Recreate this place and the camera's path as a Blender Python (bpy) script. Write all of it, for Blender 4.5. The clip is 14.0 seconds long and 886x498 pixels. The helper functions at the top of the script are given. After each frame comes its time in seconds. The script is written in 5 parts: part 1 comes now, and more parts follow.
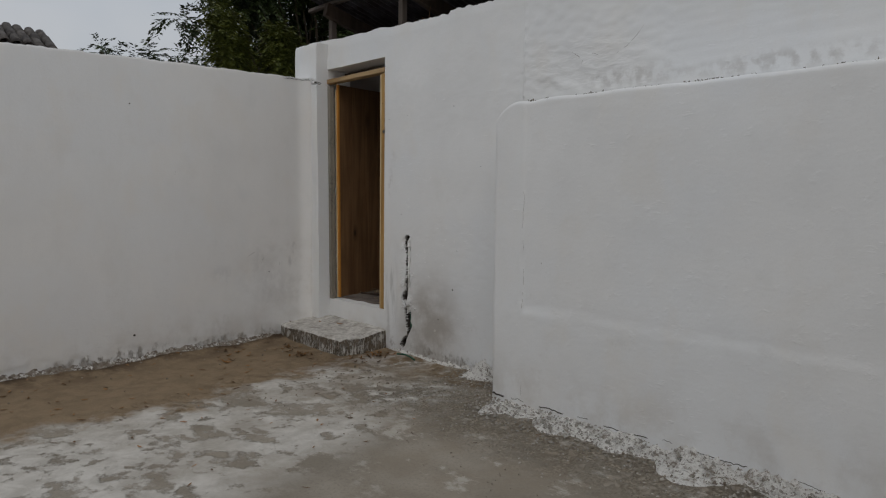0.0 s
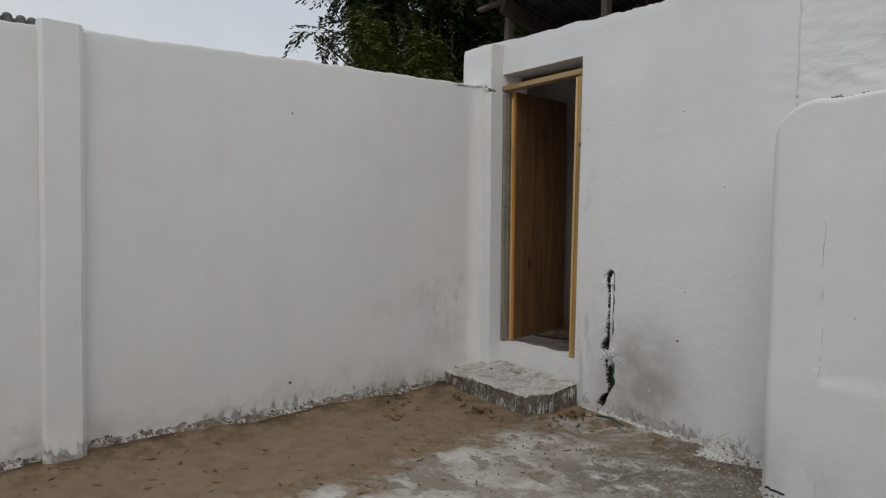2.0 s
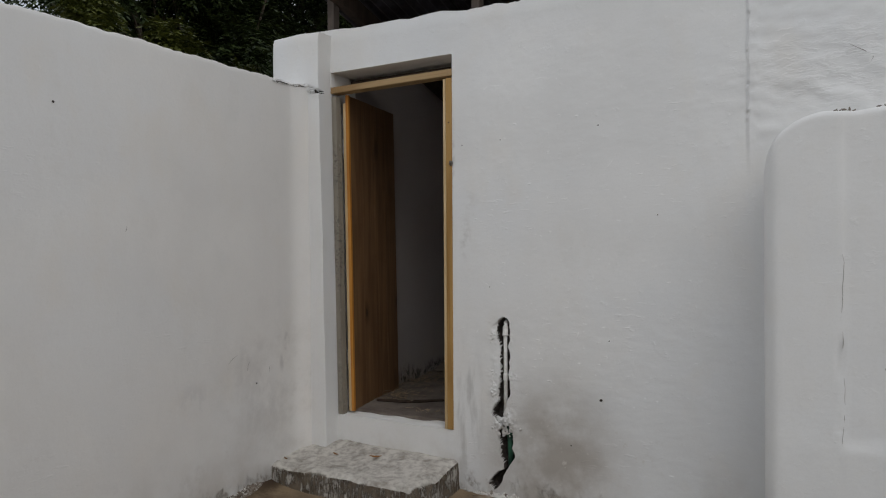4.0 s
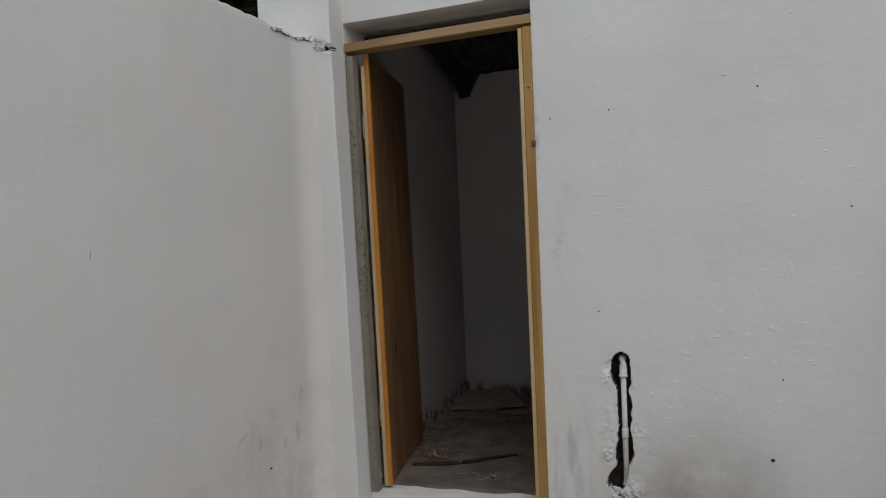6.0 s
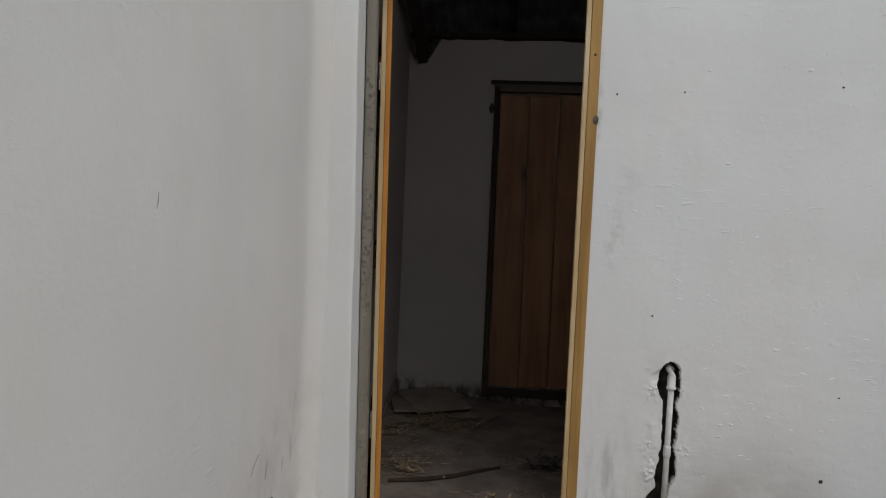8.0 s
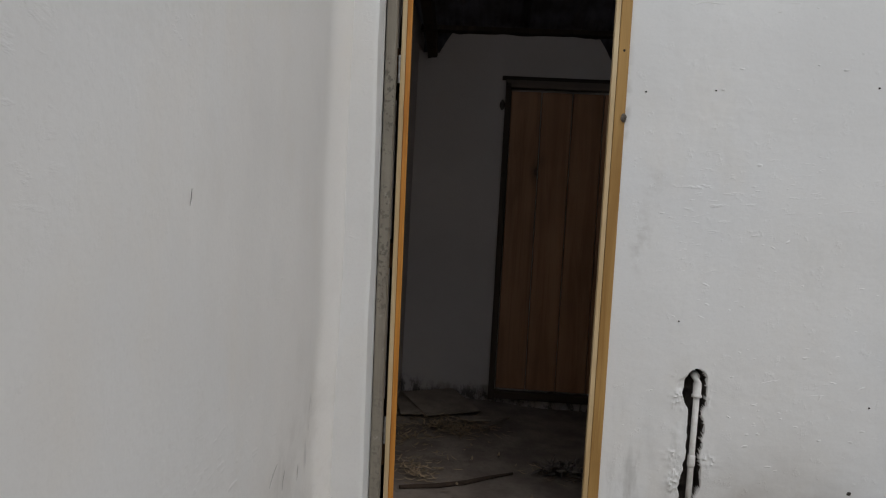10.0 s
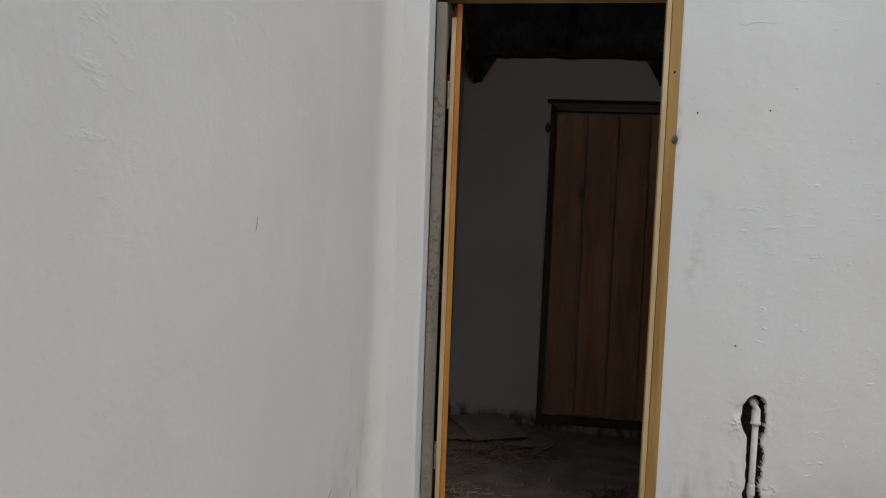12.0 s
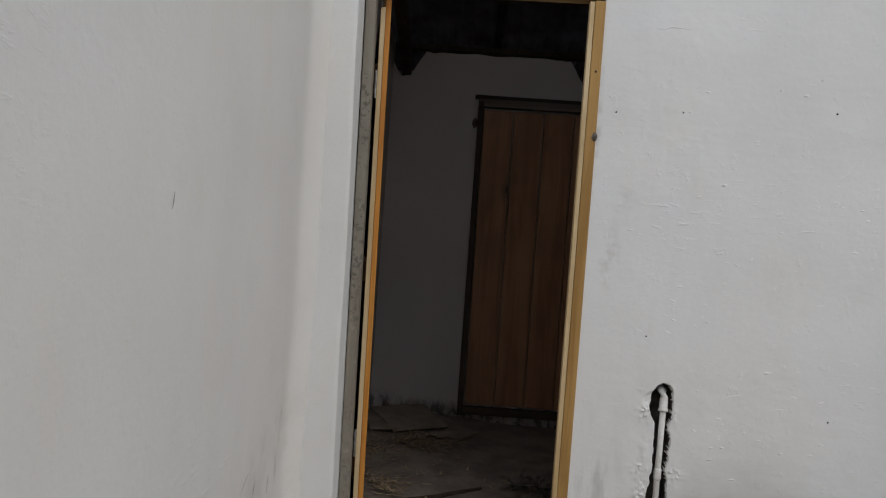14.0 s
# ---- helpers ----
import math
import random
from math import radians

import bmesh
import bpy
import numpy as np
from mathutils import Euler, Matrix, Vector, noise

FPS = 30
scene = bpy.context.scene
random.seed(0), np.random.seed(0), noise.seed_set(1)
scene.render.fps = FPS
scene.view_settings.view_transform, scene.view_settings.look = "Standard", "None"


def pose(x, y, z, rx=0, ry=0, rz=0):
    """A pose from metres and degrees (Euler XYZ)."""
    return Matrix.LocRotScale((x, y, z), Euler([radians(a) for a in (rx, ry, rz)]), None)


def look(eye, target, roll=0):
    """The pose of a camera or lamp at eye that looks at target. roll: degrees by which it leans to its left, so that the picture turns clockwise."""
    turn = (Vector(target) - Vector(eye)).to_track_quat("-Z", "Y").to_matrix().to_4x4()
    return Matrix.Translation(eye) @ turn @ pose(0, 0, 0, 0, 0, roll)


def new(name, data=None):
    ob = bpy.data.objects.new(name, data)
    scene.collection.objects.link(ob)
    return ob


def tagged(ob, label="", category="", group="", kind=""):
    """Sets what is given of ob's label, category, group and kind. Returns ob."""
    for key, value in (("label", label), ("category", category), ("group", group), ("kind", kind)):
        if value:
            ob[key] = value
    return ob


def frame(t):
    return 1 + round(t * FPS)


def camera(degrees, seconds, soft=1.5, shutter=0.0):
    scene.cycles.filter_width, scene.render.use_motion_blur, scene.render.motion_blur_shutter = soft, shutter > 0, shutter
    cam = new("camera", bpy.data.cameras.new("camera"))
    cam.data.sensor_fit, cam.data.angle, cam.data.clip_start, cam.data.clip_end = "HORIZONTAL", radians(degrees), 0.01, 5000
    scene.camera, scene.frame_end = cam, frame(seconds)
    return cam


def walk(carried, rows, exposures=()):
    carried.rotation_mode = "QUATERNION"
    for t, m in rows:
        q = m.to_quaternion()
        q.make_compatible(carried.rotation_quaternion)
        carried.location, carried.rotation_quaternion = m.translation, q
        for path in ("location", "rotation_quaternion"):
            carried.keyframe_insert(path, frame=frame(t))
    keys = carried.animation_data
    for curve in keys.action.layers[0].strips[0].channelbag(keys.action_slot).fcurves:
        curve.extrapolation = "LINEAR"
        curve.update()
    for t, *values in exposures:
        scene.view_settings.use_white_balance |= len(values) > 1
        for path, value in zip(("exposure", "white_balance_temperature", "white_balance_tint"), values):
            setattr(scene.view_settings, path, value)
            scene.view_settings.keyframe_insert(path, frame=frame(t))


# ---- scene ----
cam = camera(64.2, 14.0, soft=1.15)
PATH = [
    (0, (5.668, -3.663, 1.319), (4.204, -2.309, 1.165), 0.5),
    (0.5, (5.447, -3.631, 1.321), (3.795, -2.533, 1.068), 2.4),
    (1, (5.121, -3.659, 1.349), (3.491, -2.525, 1.111), 2.0),
    (1.5, (4.786, -3.7, 1.315), (3.18, -2.515, 1.186), 1.8),
    (1.6, (4.701, -3.654, 1.326), (3.146, -2.399, 1.238), 1.9),
    (2, (4.452, -3.606, 1.334), (2.821, -2.453, 1.239), 0.9),
    (2.5, (4.054, -3.656, 1.349), (2.622, -2.261, 1.277), 1.4),
    (3, (3.719, -3.512, 1.301), (2.327, -2.077, 1.363), 1.0),
    (3.5, (3.308, -3.468, 1.349), (2.036, -1.925, 1.364), 1.2),
    (3.7, (3.128, -3.475, 1.373), (1.982, -1.836, 1.377), 0.2),
    (5.8, (1.725, -2.881, 1.478), (1.083, -0.988, 1.402), -0.4),
    (6, (1.602, -2.834, 1.481), (0.912, -0.957, 1.443), -2.6),
    (6.5, (1.34, -2.764, 1.486), (0.717, -0.864, 1.438), 0.4),
    (7, (1.014, -2.683, 1.451), (0.73, -0.705, 1.376), 1.8),
    (9.5, (0.559, -2.473, 1.465), (0.433, -0.478, 1.385), 2.7),
    (10, (0.548, -2.47, 1.46), (0.414, -0.476, 1.374), 3.2),
    (10.5, (0.534, -2.475, 1.461), (0.337, -0.486, 1.395), 3.2),
    (11, (0.528, -2.469, 1.462), (0.346, -0.478, 1.406), 3.0),
    (11.5, (0.528, -2.475, 1.464), (0.321, -0.487, 1.402), 2.7),
    (12, (0.518, -2.478, 1.463), (0.265, -0.494, 1.435), 2.8),
    (12.5, (0.522, -2.485, 1.466), (0.275, -0.501, 1.474), 2.5),
    (13, (0.515, -2.493, 1.447), (0.227, -0.514, 1.411), 2.6),
    (13.5, (0.509, -2.503, 1.445), (0.198, -0.533, 1.298), 5.9),
    (14, (0.533, -2.497, 1.441), (0.485, -0.498, 1.414), 4.1),
]
walk(cam, [(t, look(eye, target, roll)) for t, eye, target, roll in PATH], [(0, 0.0), (0.5, 0.18), (1.0, 0.29), (1.5, 0.35), (3, 0.31), (6.5, 0.27), (7.0, 0.36), (9.5, 0.46), (13.5, 0.50), (14, 0.49)])

# ---- world, sun and large light ----
world = bpy.data.worlds.new("overcast_sky")
scene.world = world
world.use_nodes = True
wn = world.node_tree
wn.nodes.clear()
w_out = wn.nodes.new("ShaderNodeOutputWorld")
w_bg = wn.nodes.new("ShaderNodeBackground")
w_sky = wn.nodes.new("ShaderNodeTexSky")
w_sky.sky_type = "NISHITA"
w_sky.sun_disc = False
w_sky.sun_elevation, w_sky.sun_rotation = radians(46), radians(138)
w_sky.air_density, w_sky.dust_density = 1.0, 2.0
w_co = wn.nodes.new("ShaderNodeTexCoord")
w_noise = wn.nodes.new("ShaderNodeTexNoise")
w_noise.inputs["Scale"].default_value, w_noise.inputs["Detail"].default_value = 2.2, 6
w_ramp = wn.nodes.new("ShaderNodeValToRGB")
w_ramp.color_ramp.elements[0].position, w_ramp.color_ramp.elements[0].color = 0.35, (5.5, 6.1, 6.8, 1)
w_ramp.color_ramp.elements[1].position, w_ramp.color_ramp.elements[1].color = 0.68, (7.65, 7.65, 7.75, 1)
w_mix = wn.nodes.new("ShaderNodeMix")
w_mix.data_type = "RGBA"
w_mix.inputs["Factor"].default_value = 0.85
wn.links.new(w_co.outputs["Generated"], w_noise.inputs["Vector"])
wn.links.new(w_noise.outputs["Fac"], w_ramp.inputs["Fac"])
wn.links.new(w_sky.outputs[0], w_mix.inputs[6])
wn.links.new(w_ramp.outputs["Color"], w_mix.inputs[7])
w_sep = wn.nodes.new("ShaderNodeSeparateXYZ")
w_up = wn.nodes.new("ShaderNodeMapRange")
w_up.inputs["To Min"].default_value, w_up.inputs["To Max"].default_value = 0.80, 1.22
w_dim = wn.nodes.new("ShaderNodeVectorMath")
w_dim.operation = "SCALE"
wn.links.new(w_co.outputs["Generated"], w_sep.inputs[0])
wn.links.new(w_sep.outputs["Z"], w_up.inputs["Value"])
wn.links.new(w_mix.outputs[2], w_dim.inputs[0])
wn.links.new(w_up.outputs[0], w_dim.inputs["Scale"])
wn.links.new(w_dim.outputs[0], w_bg.inputs["Color"])
w_bg.inputs["Strength"].default_value = 0.083
wn.links.new(w_bg.outputs[0], w_out.inputs["Surface"])

sun = new("sun", bpy.data.lights.new("sun", "SUN"))
sun.data.energy, sun.data.angle, sun.data.color = 0.36, radians(40), (1.0, 0.96, 0.90)
sun.matrix_world = look((8, -8.5, 12), (0.5, 0, 0))


# ---- materials ----
class Mat:
    """A small builder of node materials."""

    def __init__(self, name, rough=0.8, metal=0.0, spec=0.3):
        self.m = bpy.data.materials.new(name)
        self.m.use_nodes = True
        self.t = self.m.node_tree
        self.b = self.t.nodes["Principled BSDF"]
        self.b.inputs["Roughness"].default_value = rough
        self.b.inputs["Metallic"].default_value = metal
        self.b.inputs["Specular IOR Level"].default_value = spec
        self.geo = self.t.nodes.new("ShaderNodeNewGeometry")
        self.pos = self.geo.outputs["Position"]

    def link(self, a, b):
        self.t.links.new(a, b)

    def obj(self):
        return self.t.nodes.new("ShaderNodeTexCoord").outputs["Object"]

    def rand(self):
        return self.t.nodes.new("ShaderNodeObjectInfo").outputs["Random"]

    def scaled(self, vec, s, shift=(0, 0, 0), turn=(0, 0, 0)):
        n = self.t.nodes.new("ShaderNodeMapping")
        n.inputs["Scale"].default_value = s
        n.inputs["Location"].default_value = shift
        n.inputs["Rotation"].default_value = turn
        self.link(vec, n.inputs["Vector"])
        return n.outputs[0]

    def noise(self, scale, detail=4, vec=None, rough=0.55, warp=0.0):
        n = self.t.nodes.new("ShaderNodeTexNoise")
        n.inputs["Scale"].default_value = scale
        n.inputs["Detail"].default_value = detail
        n.inputs["Roughness"].default_value = rough
        n.inputs["Distortion"].default_value = warp
        self.link(vec or self.pos, n.inputs["Vector"])
        return n.outputs["Fac"]

    def voronoi(self, scale, vec=None, feature="F1"):
        n = self.t.nodes.new("ShaderNodeTexVoronoi")
        n.feature = feature
        n.inputs["Scale"].default_value = scale
        self.link(vec or self.pos, n.inputs["Vector"])
        return n.outputs["Distance"]

    def step(self, fac, lo, hi, a=0.0, b=1.0):
        n = self.t.nodes.new("ShaderNodeMapRange")
        n.interpolation_type = "SMOOTHSTEP"
        for key, v in (("From Min", lo), ("From Max", hi), ("To Min", a), ("To Max", b)):
            n.inputs[key].default_value = v
        self.link(fac, n.inputs["Value"])
        return n.outputs[0]

    def math(self, op, a, b=0.0):
        n = self.t.nodes.new("ShaderNodeMath")
        n.operation = op
        for k, v in enumerate((a, b)):
            if isinstance(v, (int, float)):
                n.inputs[k].default_value = v
            else:
                self.link(v, n.inputs[k])
        return n.outputs[0]

    def axis(self, vec, k):
        n = self.t.nodes.new("ShaderNodeSeparateXYZ")
        self.link(vec, n.inputs[0])
        return n.outputs[k]

    def mix(self, fac, a, b, mode="MIX"):
        n = self.t.nodes.new("ShaderNodeMix")
        n.data_type, n.blend_type = "RGBA", mode
        for k, v in ((0, fac), (6, a), (7, b)):
            if isinstance(v, (int, float)):
                n.inputs[k].default_value = v
            elif isinstance(v, tuple):
                n.inputs[k].default_value = (*v[:3], 1)
            else:
                self.link(v, n.inputs[k])
        return n.outputs[2]

    def blob(self, centre, size):
        """1 at a place, 0 at size metres from it, axis by axis."""
        v = self.scaled(self.pos, tuple(1 / s for s in size), tuple(-c / s for c, s in zip(centre, size)))
        n = self.t.nodes.new("ShaderNodeVectorMath")
        n.operation = "LENGTH"
        self.link(v, n.inputs[0])
        return self.step(n.outputs["Value"], 1.0, 0.2)

    def done(self, colour, *bumps, rough=None):
        if isinstance(colour, tuple):
            self.b.inputs["Base Color"].default_value = (*colour, 1)
        else:
            self.link(colour, self.b.inputs["Base Color"])
        if rough is not None:
            self.link(rough, self.b.inputs["Roughness"])
        last = None
        for fac, dist in bumps:
            n = self.t.nodes.new("ShaderNodeBump")
            n.inputs["Strength"].default_value = 1.0
            n.inputs["Distance"].default_value = dist
            self.link(fac, n.inputs["Height"])
            if last:
                self.link(last, n.inputs["Normal"])
            last = n.outputs[0]
        if last:
            self.link(last, self.b.inputs["Normal"])
        return self.m


def whitewash(name, tint, dirt_height=0.35, damp=False, relief=0.003, base=0.0):
    """Brushed limewash on hand-laid plaster, splashed and worn near the ground."""
    k = Mat(name, rough=0.92, spec=0.15)
    big, fine = k.noise(1.3, 5), k.noise(45, 6)
    streak = k.noise(5, 6, k.scaled(k.pos, (1, 1, 0.8)), 0.62)
    c = k.mix(k.step(big, 0.35, 0.7), tint, tuple(v * 0.93 for v in tint))
    c = k.mix(k.step(k.noise(0.8, 4, rough=0.6), 0.42, 0.62, 0, 0.75), c, tuple(v * f for v, f in zip(tint, (0.955, 0.975, 1.0))))
    c = k.mix(k.step(k.noise(2.3, 5, k.scaled(k.pos, (1, 1, 0.7), (7, 3, 5)), 0.6), 0.50, 0.70, 0, 0.6), c, tuple(v * f for v, f in zip(tint, (0.955, 0.935, 0.905))))
    c = k.mix(k.step(k.noise(120, 3), 0.45, 0.75, 0, 0.22), c, tuple(v * 0.86 for v in tint))
    c = k.mix(k.step(streak, 0.5, 0.75, 0, 0.28), c, tuple(v * f for v, f in zip(tint, (0.86, 0.86, 0.85))))
    z = k.axis(k.pos, 2)
    low = k.step(z, base + dirt_height, base)
    splash = k.step(k.math("ADD", k.noise(19, 8, k.scaled(k.pos, (1, 1, 0.6)), 0.72), k.math("MULTIPLY", low, 0.20)), 0.60, 0.78)
    splash = k.math("MULTIPLY", splash, k.step(low, 0.05, 0.7))
    splash = k.math("MULTIPLY", splash, k.math("MULTIPLY", k.step(k.noise(1.9, 4), 0.38, 0.58, 0.12, 1.0), k.step(k.axis(k.pos, 0), 2.62, 2.50, 0.10, 1.0)))
    c = k.mix(k.math("MULTIPLY", splash, 0.75), c, (0.27, 0.225, 0.18))
    dust = k.math("MULTIPLY", k.step(k.noise(3.5, 6, rough=0.6), 0.42, 0.7), k.step(z, base + 0.42, base + 0.08))
    c = k.mix(k.math("MULTIPLY", dust, 0.38), c, (0.44, 0.39, 0.33))
    scuff = k.math("MULTIPLY", k.step(k.noise(3.1, 6, rough=0.65), 0.60, 0.74), k.step(z, 1.3, 0.5))
    c = k.mix(k.math("MULTIPLY", scuff, 0.30), c, (0.46, 0.43, 0.39))
    if base:
        mould = k.math("MULTIPLY", k.step(k.noise(26, 7, k.scaled(k.pos, (1, 1, 0.5)), 0.7), 0.46, 0.58), k.step(k.math("ADD", z, k.math("MULTIPLY", k.noise(4, 4), 0.22)), base + 0.24, base + 0.14))
        c = k.mix(k.math("MULTIPLY", mould, 0.8), c, (0.05, 0.045, 0.04))
    dots = k.step(k.voronoi(2.6), 0.016, 0.010)
    c = k.mix(k.math("MULTIPLY", dots, 0.55), c, (0.25, 0.21, 0.17))
    if damp:
        for centre, size, tone in (((0.985, 0, 1.9), (0.02, 1, 0.3), 0.3), ((1.06, 0, 1.42), (0.05, 1, 0.16), 0.30), ((1.10, 0, 1.62), (0.06, 1, 0.10), 0.14), ((3.3, 0, 2.02), (0.5, 1, 0.10), 0.4), ((4.2, 0, 2.0), (0.8, 1, 0.08), 0.4)):
            smut = k.math("MULTIPLY", k.blob(centre, size), k.step(k.noise(18, 5), 0.4, 0.65))
            c = k.mix(k.math("MULTIPLY", smut, tone), c, (0.36, 0.33, 0.30))
        wet = k.math("MULTIPLY", k.blob((1.56, 0, 0.22), (0.52, 1, 0.64)), k.step(k.noise(4, 6, rough=0.6), 0.22, 0.60, 0.25, 1.0))
        c = k.mix(k.math("MULTIPLY", wet, 0.72), c, (0.30, 0.255, 0.205))
        flake = k.math("MULTIPLY", k.blob((1.7, 0, 0.3), (0.6, 1, 0.4)), k.step(k.noise(17, 5), 0.62, 0.68))
        c = k.mix(k.math("MULTIPLY", flake, 0.7), c, (0.62, 0.60, 0.56))
        smoke = k.math("MULTIPLY", k.blob((1.05, 0, 0.45), (0.16, 1, 0.55)), k.step(k.noise(6, 5, k.scaled(k.pos, (3, 1, 0.6))), 0.45, 0.7))
        c = k.mix(k.math("MULTIPLY", smoke, 0.5), c, (0.36, 0.35, 0.33))
    else:
        for centre, size, tone in (((0.0, -0.285, 0.81), (1, 0.035, 0.09), 0.6), ((0.0, -0.33, 0.70), (1, 0.03, 0.07), 0.35), ((0.02, -0.62, 0.72), (1, 0.16, 0.20), 0.14), ((0.05, -1.0, 0.62), (1, 0.14, 0.12), 0.18), ((0.1, -0.50, 0.50), (1, 0.2, 0.25), 0.16)):
            smut = k.math("MULTIPLY", k.blob(centre, size), k.step(k.noise(16, 5, k.scaled(k.pos, (1, 1, 0.6))), 0.38, 0.6))
            c = k.mix(k.math("MULTIPLY", smut, tone), c, (0.34, 0.32, 0.31))
        grey = k.math("MULTIPLY", k.blob((0.0, -0.35, 0.55), (1, 0.75, 0.6)), k.step(k.noise(4, 6, rough=0.7), 0.42, 0.66))
        c = k.mix(k.math("MULTIPLY", grey, 0.24), c, (0.42, 0.39, 0.35))
    brush = k.noise(20, 4, k.scaled(k.pos, (0.45, 0.45, 1.6)), 0.5)
    patch = k.step(k.noise(1.7, 4), 0.54, 0.68)
    rough = k.math("MULTIPLY", patch, k.step(k.noise(30, 5, k.scaled(k.pos, (0.5, 0.5, 1.7)), 0.6), 0.56, 0.78))
    if damp:
        torn = k.math("MULTIPLY", k.blob((2.98, 0, 2.13), (0.62, 1, 0.26)), k.step(k.noise(21, 6, k.scaled(k.pos, (0.55, 0.55, 1.3)), 0.62), 0.42, 0.68))
        crumble = k.math("MULTIPLY", k.blob((1.28, 0, 0.42), (0.14, 1, 0.42)), k.noise(42, 5, rough=0.7))
        rough = k.math("ADD", k.math("ADD", rough, k.math("MULTIPLY", torn, 1.15)), k.math("MULTIPLY", crumble, 1.6))
    return k.done(c, (big, 0.006), (brush, 0.0005), (rough, relief), (fine, 0.0007), (k.step(k.noise(16, 6, rough=0.66), 0.56, 0.80), relief * 0.45), (splash, -0.006))


def wood(name, light, dark, knots=True, grey=0.0, rough=0.6):
    """Sawn softwood; the grain runs along the piece's own z."""
    k = Mat(name, rough=rough, spec=0.3)
    o = k.obj()
    shift = k.t.nodes.new("ShaderNodeVectorMath")
    shift.operation = "ADD"
    r = k.math("MULTIPLY", k.rand(), 37.0)
    k.link(o, shift.inputs[0])
    k.link(r, shift.inputs[1])
    v = shift.outputs[0]
    ring = k.noise(15, 5, k.scaled(v, (1, 1, 0.07)), 0.6, 0.8)
    fibre = k.noise(170, 3, k.scaled(v, (1, 1, 0.02)))
    c = k.mix(k.step(ring, 0.36, 0.66), light, dark)
    c = k.mix(k.step(fibre, 0.45, 0.7, 0, 0.25), c, tuple(x * 0.55 for x in dark))
    c = k.mix(k.step(k.noise(2.2, 3, v), 0.4, 0.7, 0, 0.35), c, tuple(x * 0.75 for x in dark))
    if knots:
        kd = k.voronoi(3.1, k.scaled(v, (1.3, 1.3, 0.62)))
        c = k.mix(k.step(kd, 0.20, 0.06, 0, 0.7), c, tuple(x * 0.55 for x in dark))
        c = k.mix(k.step(kd, 0.075, 0.04, 0, 0.85), c, tuple(x * 0.25 for x in dark))
    if grey:
        c = k.mix(k.math("MULTIPLY", k.step(k.noise(9, 6, k.scaled(v, (1, 1, 0.3))), 0.3, 0.6), grey), c, (0.30, 0.275, 0.225))
        blot = k.math("MULTIPLY", k.step(k.noise(55, 5, rough=0.65), 0.52, 0.60), k.step(k.noise(3.5, 3, v), 0.42, 0.60))
        c = k.mix(k.math("MULTIPLY", blot, 0.65), c, (0.095, 0.085, 0.072))
        c = k.mix(k.step(k.noise(13, 6, v, 0.7), 0.60, 0.70, 0, 0.5), c, (0.50, 0.47, 0.42))
    tone = k.math("ADD", k.math("MULTIPLY", k.rand(), 0.24), 0.88)
    mul = k.t.nodes.new("ShaderNodeVectorMath")
    mul.operation = "SCALE"
    k.link(c, mul.inputs[0])
    k.link(tone, mul.inputs["Scale"])
    return k.done(mul.outputs[0], (ring, 0.0012), (fibre, 0.0006))


